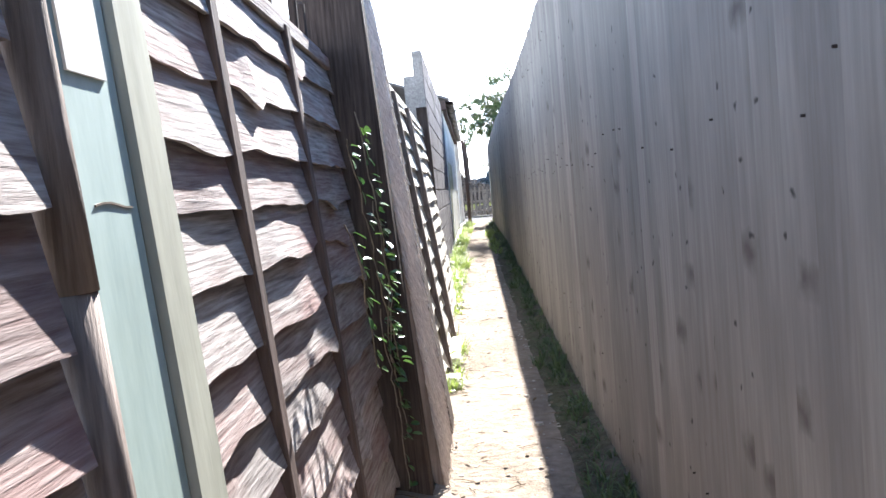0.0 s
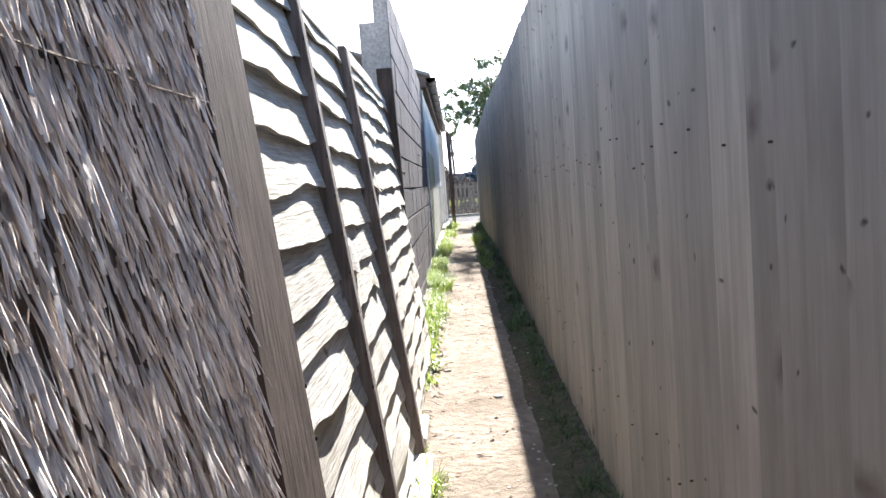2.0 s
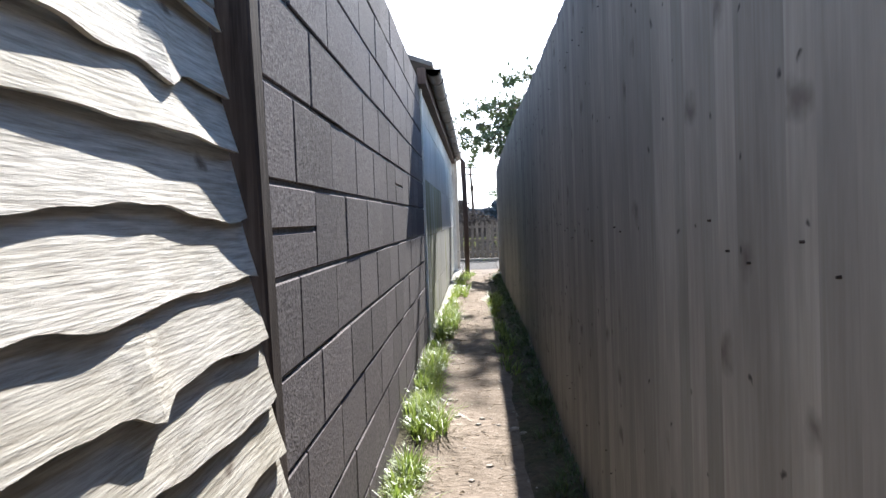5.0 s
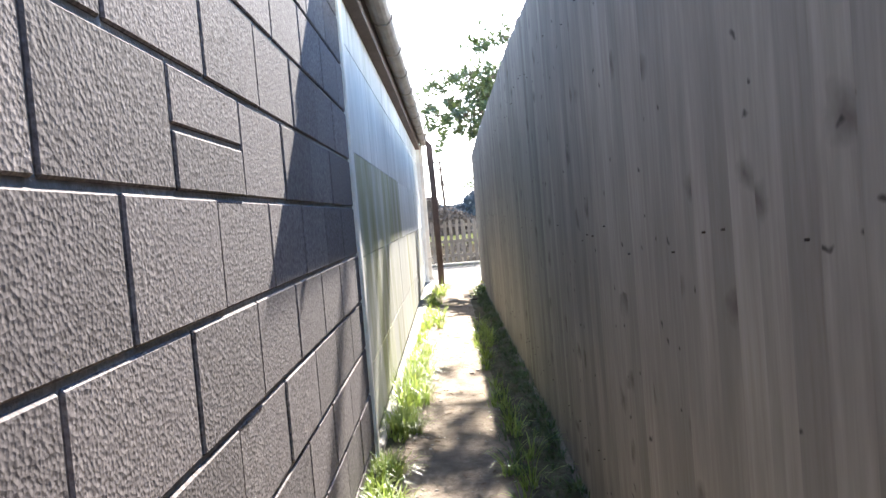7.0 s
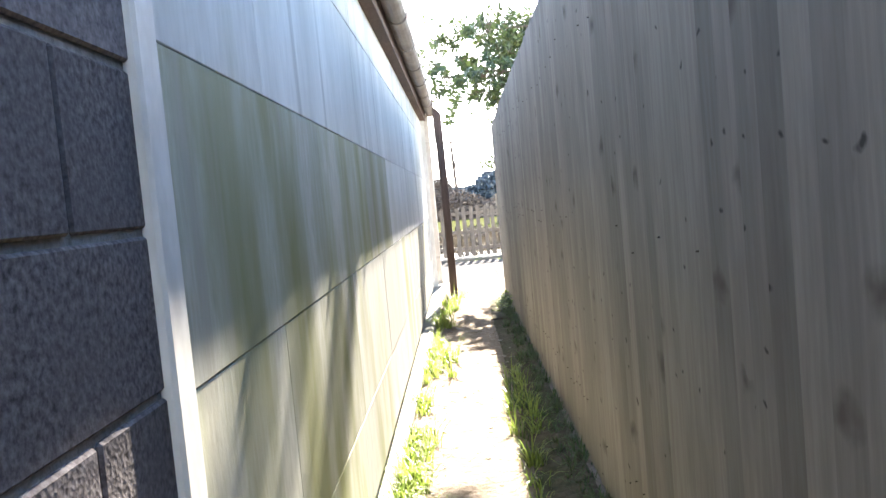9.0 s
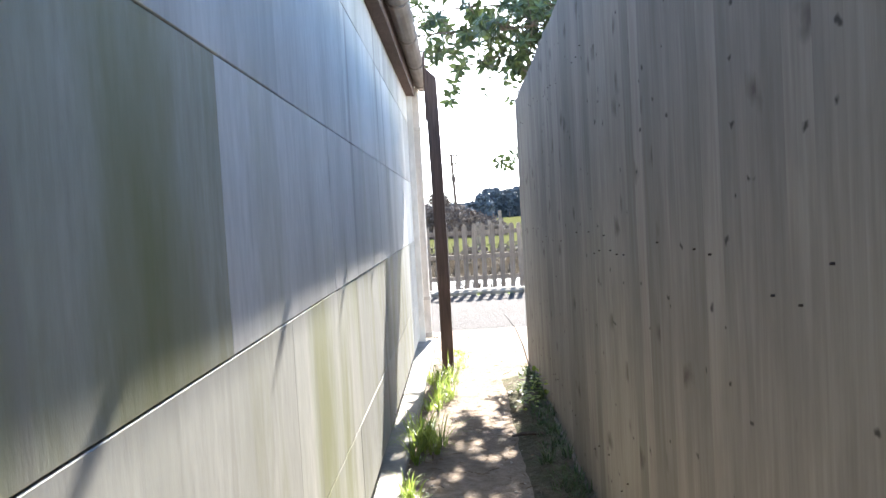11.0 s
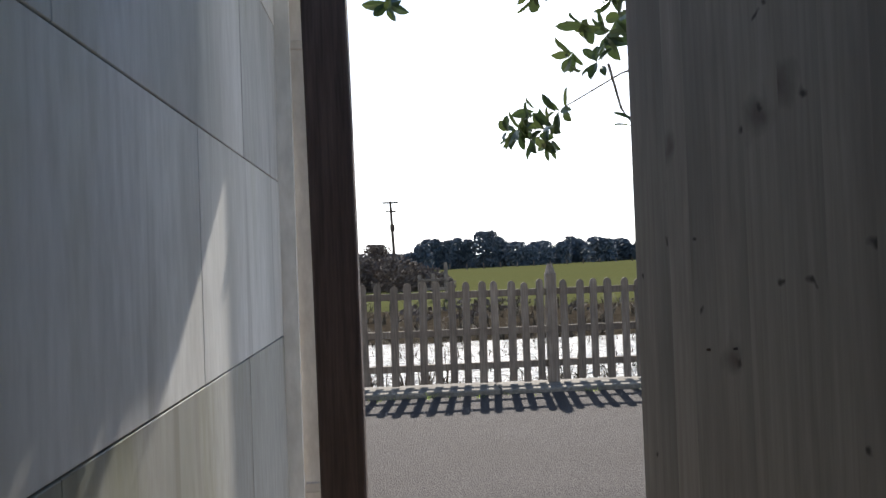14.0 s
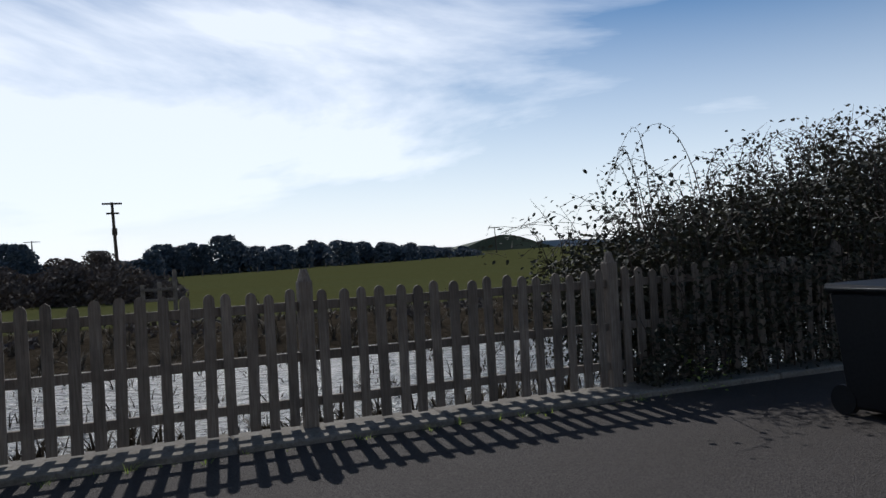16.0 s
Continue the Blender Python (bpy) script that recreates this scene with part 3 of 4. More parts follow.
def lap_board(y0, y1, z0, exp, lean, base_x, material, parent, seed, over=0.017):
    """A waney-edged overlap board: wavy lower edge, bowed face, leaning with its panel."""
    n = max(8, int((y1 - y0) / 0.035))
    verts, faces = [], []
    knot = rnd(y0, y1)
    for i in range(n + 1):
        y = y0 + (y1 - y0) * i / n
        wav = 0.024 * noise.noise((y * 2.6, seed * 7.1, 0)) + 0.009 * noise.noise((y * 8, seed * 3.3, 4))
        bow = 0.015 * noise.noise((y * 1.9, seed * 5.7, 9)) + 0.003 * noise.noise((y * 7.0, seed, 2))
        kn = math.exp(-((y - knot) / 0.05) ** 2)
        wav -= 0.026 * kn
        bow += 0.010 * kn
        for z, d in ((z0 + wav, over + 0.008 + bow), (z0 + exp * 0.5, over * 0.55 + 0.006 + bow * 0.7), (z0 + exp + 0.03, 0.004 + bow * 0.15),
                     (z0 + exp + 0.03, -0.006), (z0 + wav, over - 0.002 + bow)):
            x = base_x - lean * (z - 1.0) + d
            verts.append((x, y, z))
    for i in range(n):
        for k in range(5):
            a, b = i * 5 + k, i * 5 + (k + 1) % 5
            faces.append((a, b, b + 5, a + 5))
    faces += [tuple(range(4, -1, -1)), tuple(n * 5 + k for k in range(5))]
    ob = raw("lap_board", verts, faces, material, parent, smooth=False)
    return ob


def leaning_box(bm, y0, y1, x0, x1, z0, z1, lean, base_x, bevel=0.004):
    r = box(bm, (x0, y0, z0), (x1, y1, z1), bevel)
    for v in bm.verts:
        v.co.x += base_x - lean * (v.co.z - 1.0)
    return r


def lap_panel(name, label, y0, y1, top, base_x, lean, material, battens, exp, posts, seed, bottom=-0.14):
    fence = thing(name, label, "fence", (base_x - 0.02, (y0 + y1) / 2, bottom))
    k, z = 0, bottom
    while z < top - 0.02:
        e = exp * rnd(0.85, 1.18)
        lap_board(y0, y1, z, e, lean, base_x - 0.02, material, fence, seed + k)
        z += e
        k += 1
    bm = bmesh.new()
    leaning_box(bm, y0, y1, -0.035, 0.006, top - 0.02, top + 0.022, lean, base_x)
    part("capping_rail", bm, material, fence, "grey capping rail")
    for y, wd, dp in battens:
        bm = bmesh.new()
        leaning_box(bm, y - wd / 2, y + wd / 2, -0.03, dp, bottom, top, lean, base_x)
        part("batten", bm, M_rail if material is M_lap_grey else M_brown_post, fence)
    for y, wd, ztop, dp, ln in posts:
        bm = bmesh.new()
        leaning_box(bm, y - wd / 2, y + wd / 2, -0.09, dp, bottom - 0.1, ztop, ln, base_x, 0.006)
        part("post", bm, M_dark_wood, fence, "dark timber post")
    return fence


LEAN_A, LEAN_B = 0.065, 0.115
lap_panel("lap_fence", "old red-brown waney lap fence panel peeling in the sun", 0.16, 1.94, 1.42, -0.46, LEAN_A, M_lap_red,
          ((0.66, 0.045, 0.012), (1.30, 0.045, 0.012)), 0.115, ((1.99, 0.10, 1.72, 0.135, 0.05),), 11)
lap_panel("lap_fence", "old red-brown waney lap fence panel beside a green board", -3.4, -0.125, 1.45, -0.392, LEAN_A, M_lap_red,
          ((-0.30, 0.045, 0.012), (-1.2, 0.045, 0.012), (-2.1, 0.045, 0.012)), 0.115, ((-3.42, 0.10, 1.6, 0.03, 0.05),), 41)
lap_panel("lap_fence", "weathered grey waney lap fence leaning away from the path", 3.08, 6.86, 1.56, -0.395, LEAN_B, M_lap_grey,
          ((3.85, 0.055, 0.030), (4.80, 0.062, 0.036)), 0.108, ((2.98, 0.12, 1.66, 0.02, LEAN_B), (6.93, 0.075, 1.78, 0.012, 0.02)), 77)


def board_nails():
    """Nail heads along the grey panel's battens; those by the post stand in for light glinting through a gap."""
    verts, faces = [], []
    for y in (3.045, 3.82, 4.77):
        for i in range(14):
            z = 0.02 + i * 0.108 + rnd(-0.01, 0.01)
            x = -0.395 - LEAN_B * (z - 1.0) + 0.026
            tube(verts, faces, [(x, y, z), (x + 0.004, y, z)], [0.004, 0.004], 6)
    raw("nail_heads", verts, faces, M_nail, bpy.data.objects["lap_fence.002"], kind="stuff")


board_nails()


def bark_screen():
    screen = thing("bark_screen", "brushwood screen of rough fibrous bark strips tied with wire", "screen", (-0.4, 2.5, -0.12))
    bm = bmesh.new()
    leaning_box(bm, 2.06, 2.65, -0.03, 0.006, -0.15, 1.78, 0.09, -0.34)
    part("backing", bm, M_back, screen)
    verts, faces = [], []
    for i in range(9500):
        y, z = rnd(2.04, 2.65), rnd(-0.12, 1.76)
        ln, wd = rnd(0.02, 0.09), random.choice((0.001, 0.0015, 0.002, 0.003, 0.004, 0.006))
        x = -0.332 - 0.09 * (z - 1) + rnd(-0.0015, 0.002)
        tilt, out = random.gauss(0, 0.2), rnd(0.08, 0.26)
        b = len(verts)
        for f in (0, 0.5, 1):
            yy, zz = y + tilt * ln * f, z + ln * f
            xx = x - 0.09 * ln * f + out * ln * (1 - f)
            w = wd * (1.0 if f == 0.5 else 0.5)
            verts += [(xx, yy - w, zz), (xx + min(wd * 0.5, 0.002), yy, zz), (xx, yy + w, zz)]
        for k in (0, 3):
            faces += [(b + k, b + k + 1, b + k + 4, b + k + 3), (b + k + 1, b + k + 2, b + k + 5, b + k + 4)]
    raw("bark_strips", verts, faces, M_bark, screen, kind="stuff")
    for z in (0.35, 1.12, 1.6):
        verts, faces = [], []
        tube(verts, faces, [(-0.322 - 0.09 * (z - 1) + 0.003 * noise.noise((k, z, 0)), 2.05 + k * 0.06, z + 0.006 * noise.noise((k * 2, z, 3))) for k in range(11)], [0.0012] * 11, 5)
        raw("tie_wire", verts, faces, M_wire, screen, "thin pale tie wire")

    end = thing("corner_post", "dark timber post at the end of the bark screen", "post", (-0.38, 2.78, -0.12))
    bm = bmesh.new()
    leaning_box(bm, 2.67, 2.90, -0.06, 0.008, -0.2, 1.68, 0.10, -0.335, 0.006)
    part("shaft", bm, M_dark_wood, end)
    bm = bmesh.new()
    leaning_box(bm, 2.905, 2.94, -0.05, -0.012, -0.2, 1.62, 0.10, -0.335, 0.004)
    part("edge_batten", bm, M_rail, end, "narrow weathered edge batten")


bark_screen()


def sticks():
    for y, z in ((1.62, 1.62), (1.74, 1.58), (1.3, 1.5)):
        s = thing("garden_stick", "thin dark garden stake standing behind the fence", "stake", (-0.52, y, -0.12), "stakes behind the fence")
        bm = bmesh.new()
        box(bm, (-0.535, y - 0.012, -0.13), (-0.51, y + 0.012, z), 0.004)
        part("stake", bm, M_dark_wood, s)


sticks()


def green_board():
    t = thing("green_board", "faded green painted board with a pale weathered notice", "board", (-0.42, 0.03, -0.12))
    bm = bmesh.new()
    leaning_box(bm, -0.06, 0.068, -0.02, 0.004, -0.12, 1.62, LEAN_A, -0.40)
    part("board", bm, M_green, t)
    bm = bmesh.new()
    leaning_box(bm, -0.04, 0.04, 0.004, 0.007, 1.10, 1.36, LEAN_A, -0.40, 0.0)
    part("notice", bm, M_white, t, "bleached blank notice sheet")
    verts, faces = [], []
    tube(verts, faces, [(-0.394, -0.03 + 0.016 * k, 0.975 + 0.003 * math.sin(k)) for k in range(6)], [0.0015] * 6, 4)
    raw("wire", verts, faces, M_wire, t)
    p = thing("slotted_post", "pale algae-stained concrete slotted fence post", "post", (-0.41, 0.15, -0.12))
    bm = bmesh.new()
    leaning_box(bm, 0.072, 0.165, -0.07, 0.010, -0.14, 1.72, LEAN_A, -0.40, 0.008)
    part("post_body", bm, M_pale, p)
    r = thing("timber_pole", "rounded brown timber pole against the fence", "pole", (-0.38, -0.06, -0.12))
    verts, faces = [], []
    for z0, z1, s in ((-0.14, 0.90, 0.0), (0.90, 1.74, 0.004)):
        tube(verts, faces, [(-0.404 - LEAN_A * (z0 + (z1 - z0) * k / 6 - 1) + s, -0.092, z0 + (z1 - z0) * k / 6) for k in range(7)], [0.025 - s * 0.5] * 7, 12)
    raw("pole_shaft", verts, faces, M_rail, r, smooth=True)


green_board()


def ivy():
    t = thing("ivy", "sparse ivy with shiny leaves creeping over the dark fence", "ivy", (-0.38, 1.5, -0.1))
    sv, sf, lv, lf = [], [], [], []
    for start, n, drift in (((-0.36, 1.35, 1.12), 22, 0.02), ((-0.37, 1.62, 1.22), 26, 0.008), ((-0.37, 1.85, 0.95), 24, 0.0), ((-0.365, 1.2, 0.9), 12, 0.03),
                            ((-0.37, 1.78, 0.6), 20, 0.004)):
        p = Vector(start)
        pts = [p.copy()]
        for k in range(n):
            p = p + Vector((rnd(-0.006, 0.008), rnd(-0.02, 0.02) + drift, rnd(-0.055, -0.012)))
            if p.z < -0.05 or p.y > 1.93:
                break
            pts.append(p.copy())
            for q in range(random.choice((1, 1, 2, 3)) if k < 14 else 1):
                d = Vector((rnd(0.2, 1), rnd(-1, 1), rnd(-0.9, 0.2))).normalized()
                leaf(lv, lf, p + d * 0.012, d, Vector((rnd(0.4, 1), rnd(-0.4, 0.4), rnd(0.2, 1))).normalized(), rnd(0.022, 0.045), rnd(0.007, 0.014))
        tube(sv, sf, pts, [0.0022] * len(pts), 5)
    raw("ivy_stem", sv, sf, M_wire, t)
    raw("ivy_leaves", lv, lf, M_ivy, t, kind="stuff")


ivy()

# ---- close-boarded fence ----
FENCE_X = ((-6, 0.375), (0, 0.405), (4, 0.435), (8, 0.475), (12, 0.50), (20.69, 0.487))
FENCE_TOP = ((-6, 2.0), (5, 2.0), (9, 2.07), (13.5, 2.15), (18, 2.09), (20.69, 2.01))


def close_fence():
    fence = thing("close_board_fence", "tall weathered grey close-boarded timber fence with knots", "fence", (0.5, 8, -0.1))
    bm = bmesh.new()
    # feather-edge board, 1 m high, 1 m wide, scaled for each place
    pr = ((0.0, 0.0), (0.006, 0.0), (0.016, 1.0), (0.0, 1.0))
    lo = [bm.verts.new((-d, w, 0)) for d, w in pr]
    hi = [bm.verts.new((-d, w, 1)) for d, w in pr]
    for k in range(4):
        bm.faces.new((lo[k], lo[(k + 1) % 4], hi[(k + 1) % 4], hi[k]))
    bm.faces.new(lo[::-1])
    bm.faces.new(hi)
    bmesh.ops.recalc_face_normals(bm, faces=bm.faces)
    me = mesh_of("fence_board", bm, M_close)
    y = -6.0
    while y < 20.66:
        w = min(rnd(0.092, 0.108), 20.685 - y)
        z0 = land(0.45, y) - 0.04
        ob = new("fence_board", me)
        ob.location = (lerp(FENCE_X, y) + rnd(-0.0012, 0.0012), y, z0)
        ob.scale = (rnd(0.45, 0.75), w + 0.004, lerp(FENCE_TOP, y) + rnd(-0.008, 0.008) - z0)
        ob.rotation_euler = (rnd(-0.003, 0.003), 0, 0)
        adopt(ob, fence)
        y += w
    for z in (0.3, 1.05, 1.8):
        for a, b in ((-6, 4), (4, 12), (12, 20.68)):
            bm = bmesh.new()
            box(bm, (0, a, z - 0.045), (0.045, b, z + 0.045))
            for v in bm.verts:
                v.co.x += lerp(FENCE_X, v.co.y) + 0.004
            part("rail", bm, M_rail, fence)
    y = -6.0
    while y < 20.7:
        x = lerp(FENCE_X, y) + 0.05
        bm = bmesh.new()
        box(bm, (x, y - 0.05 if y < 20 else 20.58, -0.2), (x + 0.1, y + 0.05 if y < 20 else 20.68, lerp(FENCE_TOP, y) - 0.03), 0.005)
        part("fence_post", bm, M_rail, fence)
        y += 2.66
    verts, faces = [], []
    y = -6.0
    while y < 20.6:
        for z in (0.3, 1.05, 1.8):
            if random.random() < 0.4:
                zz = z + rnd(-0.05, 0.05)
                x = lerp(FENCE_X, y) - 0.018
                tube(verts, faces, [(x + 0.006, y, zz), (x, y, zz)], [0.0024, 0.002], 6)
        y += 0.1
    raw("nail_heads", verts, faces, M_nail, fence, kind="stuff")


# ---- alley end: post and picket fence ----


def gate_post():
    t = thing("gate_post", "dark brown square timber post with a split top", "post", (-0.135, 20.66, 0.0))
    bm = bmesh.new()
    box(bm, (-0.182, 20.66, -0.2), (-0.092, 20.75, 2.30), 0.004)
    bmesh.ops.subdivide_edges(bm, edges=[e for e in bm.edges if abs(e.verts[0].co.z - e.verts[1].co.z) > 1], cuts=8)
    for v in bm.verts:
        v.co.x += 0.006 * math.sin(v.co.z * 1.7) - 0.004 * v.co.z
        if v.co.z > 2.28:
            v.co.z -= 0.12 * max(0.0, (v.co.x + 0.15) / 0.06)
    part("shaft", bm, M_brown_post, t)
    bm = bmesh.new()
    box(bm, (-0.200, 20.68, 1.9), (-0.184, 20.73, 2.42), 0.002)
    part("split_batten", bm, M_brown_post, t, "thin split batten")


gate_post()
PICKET_Y = 26.5


def picket_fence():
    fence = thing("picket_fence", "low weathered wooden picket fence with three rails", "fence", (1.4, PICKET_Y, 0.03))
    outline = [(-0.036, 0.0), (0.036, 0.0), (0.036, 0.90)] + [(0.036 * math.cos(a), 0.90 + 0.045 * math.sin(a)) for a in (0.5, 1.0, 1.57, 2.14, 2.64)] + [(-0.036, 0.90)]
    bm = bmesh.new()
    f = bm.faces.new([bm.verts.new((x, 0, z)) for x, z in outline])
    ex = bmesh.ops.extrude_face_region(bm, geom=[f])
    bmesh.ops.translate(bm, verts=[v for v in ex["geom"] if isinstance(v, bmesh.types.BMVert)], vec=(0, 0.02, 0))
    bmesh.ops.recalc_face_normals(bm, faces=bm.faces)
    me = mesh_of("picket", bm, M_picket)
    posts = (-6.08, -3.54, -1.0, 1.445, 3.98, 6.5, 9.0)
    for x in posts:
        bm = bmesh.new()
        box(bm, (x - 0.05, PICKET_Y - 0.005, 0.03), (x + 0.05, PICKET_Y + 0.095, 1.06), 0.006)
        bmesh.ops.create_cone(bm, cap_ends=True, segments=10, radius1=0.052, radius2=0.025, depth=0.09,
                              matrix=Matrix.Translation((x, PICKET_Y + 0.045, 1.10)))
        part("post", bm, M_picket, fence, "square post with a rounded cap")
    for a, b in zip(posts, posts[1:]):
        for z in (0.21, 0.53, 0.885):
            bm = bmesh.new()
            box(bm, (a + 0.05, PICKET_Y + 0.022 + rnd(0, 0.002), z - 0.032), (b - 0.05, PICKET_Y + 0.06, z + 0.032), 0.004)
            part("rail", bm, M_picket, fence)
        n = 17
        for i in range(n):
            x = a + 0.05 + (b - a - 0.1) * (i + 0.5) / n
            ob = new("picket", me)
            ob.location = (x + rnd(-0.008, 0.008), PICKET_Y, 0.055 + rnd(-0.012, 0.012))
            ob.rotation_euler = (0, rnd(-0.016, 0.016), 0)
            ob.scale = (rnd(0.92, 1.06), 1, rnd(0.985, 1.02))
            adopt(ob, fence)


picket_fence()


def wheelie_bin():
    t = thing("wheelie_bin", "dark plastic wheelie bin with a shiny lid", "bin", (4.9, 24.6, -0.02))
    x, y, z = 4.9, 24.6, land(4.9, 24.6) + 0.012
    bm = bmesh.new()
    box(bm, (x - 0.29, y - 0.34, z + 0.05), (x + 0.29, y + 0.34, z + 0.82), 0.02)
    for v in bm.verts:
        f = (v.co.z - z) / 0.86
        v.co.x = x + (v.co.x - x) * (0.8 + 0.2 * f)
        v.co.y = y + (v.co.y - y) * (0.78 + 0.22 * f)
    part("body", bm, M_bin, t)
    bm = bmesh.new()
    box(bm, (x - 0.31, y - 0.38, z + 0.82), (x + 0.31, y + 0.36, z + 0.862), 0.015)
    for v in bm.verts:
        if v.co.z > z + 0.85:
            v.co.z += 0.045 * (1 - ((v.co.x - x) / 0.31) ** 2) + 0.03 * (v.co.y - y)
    part("lid", bm, M_bin, t, "slightly domed glossy lid")
    for s in (-0.22, 0.22):
        bm = bmesh.new()
        bmesh.ops.create_cone(bm, cap_ends=True, segments=20, radius1=0.10, radius2=0.10, depth=0.05,
                              matrix=Matrix.Translation((x + s, y + 0.30, z + 0.10)) @ Matrix.Rotation(math.pi / 2, 4, 'Y'))
        part("wheel", bm, M_bin, t)
    bm = bmesh.new()
    box(bm, (x - 0.22, y + 0.36, z + 0.80), (x + 0.22, y + 0.40, z + 0.83), 0.008)
    part("handle", bm, M_bin, t)
    bm = bmesh.new()
    box(bm, (x - 0.2, y - 0.25, z - 0.005), (x + 0.2, y - 0.1, z + 0.055), 0.01)
    part("foot", bm, M_bin, t)


wheelie_bin()


def bramble_hedge():
    t = thing("bramble_hedge", "tangled dark bramble hedge growing through the picket fence", "hedge", (6.5, 27.3, -0.1))
    sv, sf, lv, lf = [], [], [], []
    for i in range(520):
        x = 4.25 + 9 * random.random() ** 0.9
        y = rnd(26.64, 28.6) if random.random() < 0.75 else rnd(26.3, 26.75)
        top = lerp(((4.0, 1.2), (4.6, 1.65), (5.3, 1.9), (6.5, 2.1), (7.8, 2.4), (10, 2.8), (14, 3.0)), x) * rnd(0.6, 1.06)
        p = Vector((x, y, -0.1))
        ang, reach = rnd(0, 6.28), rnd(0.3, 1.3)
        if x < 5.5 and random.random() < 0.35:
            ang, reach = rnd(2.6, 3.7), rnd(0.3, 0.6)
        pts, n = [], 9
        for k in range(n + 1):
            f = k / n
            arch = math.sin(f * rnd(1.9, 2.2)) if reach > 0.6 else f
            pts.append(p + Vector((math.cos(ang) * reach * f * f, math.sin(ang) * reach * f * f * 0.5, top * arch)) +
                       Vector((rnd(-0.03, 0.03), rnd(-0.03, 0.03), 0)))
        tube(sv, sf, pts, [0.008 * (1 - 0.75 * k / n) for k in range(n + 1)], 4)
        for k in range(2, n + 1):
            dens = 3 if x < 5 else 6
            for q in range(dens):
                c = pts[k] + Vector((rnd(-0.14, 0.14), rnd(-0.14, 0.14), rnd(-0.14, 0.14)))
                d = Vector((rnd(-1, 1), rnd(-1, 1), rnd(-0.8, 0.5))).normalized()
                leaf(lv, lf, c, d, Vector((rnd(-1, 1), rnd(-1, 1), 1)).normalized(), rnd(0.035, 0.075), rnd(0.011, 0.024))
            if random.random() < 0.6:
                d = Vector((rnd(-1, 1), rnd(-0.6, 0.6), rnd(-0.2, 0.9))).normalized()
                tube(sv, sf, [pts[k], pts[k] + d * 0.13, pts[k] + d * rnd(0.2, 0.34) + Vector((0, 0, -0.03))], [0.004, 0.003, 0.0015], 3)
    for i in range(55000):
        x = 4.15 + 9 * random.random()
        h = lerp(((4.0, 0.9), (5.0, 1.35), (7.6, 1.9), (10, 2.5), (14, 2.6)), x)
        c = Vector((x + rnd(-0.2, 0.2), rnd(26.62, 28.3), h * rnd(0.0, 1.0) ** 0.7 * (1 + 0.25 * noise.noise((x * 2, 0, 0)))))
        d = Vector((rnd(-1, 1), rnd(-1, 1), rnd(-0.8, 0.5))).normalized()
        leaf(lv, lf, c, d, Vector((rnd(-1, 1), rnd(-1, 1), 1)).normalized(), rnd(0.035, 0.075), rnd(0.011, 0.025))
    for i in range(26):
        x, y = rnd(4.7, 7.0), rnd(26.7, 27.6)
        h, reach = rnd(1.6, 2.25), rnd(0.35, 1.0) * (-1 if i % 3 else 1)
        pts = [Vector((x + reach * f ** 1.6, y + 0.1 * math.sin(f * 5 + i), h * math.sin(f * 2.15) / 0.95 + rnd(-0.012, 0.012))) for f in [k / 14 for k in range(15)]]
        tube(sv, sf, pts, [0.007 * (1 - 0.8 * k / 14) for k in range(15)], 4)
        for k in range(3, 15):
            for q in range(2):
                d = Vector((rnd(-1, 1), rnd(-1, 1), rnd(-1, 0.6))).normalized()
                leaf(lv, lf, pts[k] + d * 0.02, d, Vector((rnd(-1, 1), rnd(-1, 1), 1)).normalized(), rnd(0.03, 0.05), rnd(0.009, 0.016))
    for i in range(9000):
        x = 4.15 + 8 * random.random()
        z = rnd(0.02, 1.0 + 0.25 * noise.noise((x * 2.2, 5, 0))) * min(1.0, (x - 4.0) * 1.2)
        c = Vector((x, rnd(26.22, 26.6) + 0.1 * noise.noise((x * 3, z * 3, 2)), z + 0.03))
        d = Vector((rnd(-1, 1), rnd(-1, 1), rnd(-0.8, 0.5))).normalized()
        leaf(lv, lf, c, d, Vector((rnd(-1, 1), rnd(-1, 1), 1)).normalized(), rnd(0.03, 0.07), rnd(0.01, 0.022))
    raw("cane_tangle", sv, sf, M_stem, t, kind="stuff")
    raw("leaves", lv, lf, M_bramble, t, kind="stuff")


bramble_hedge()


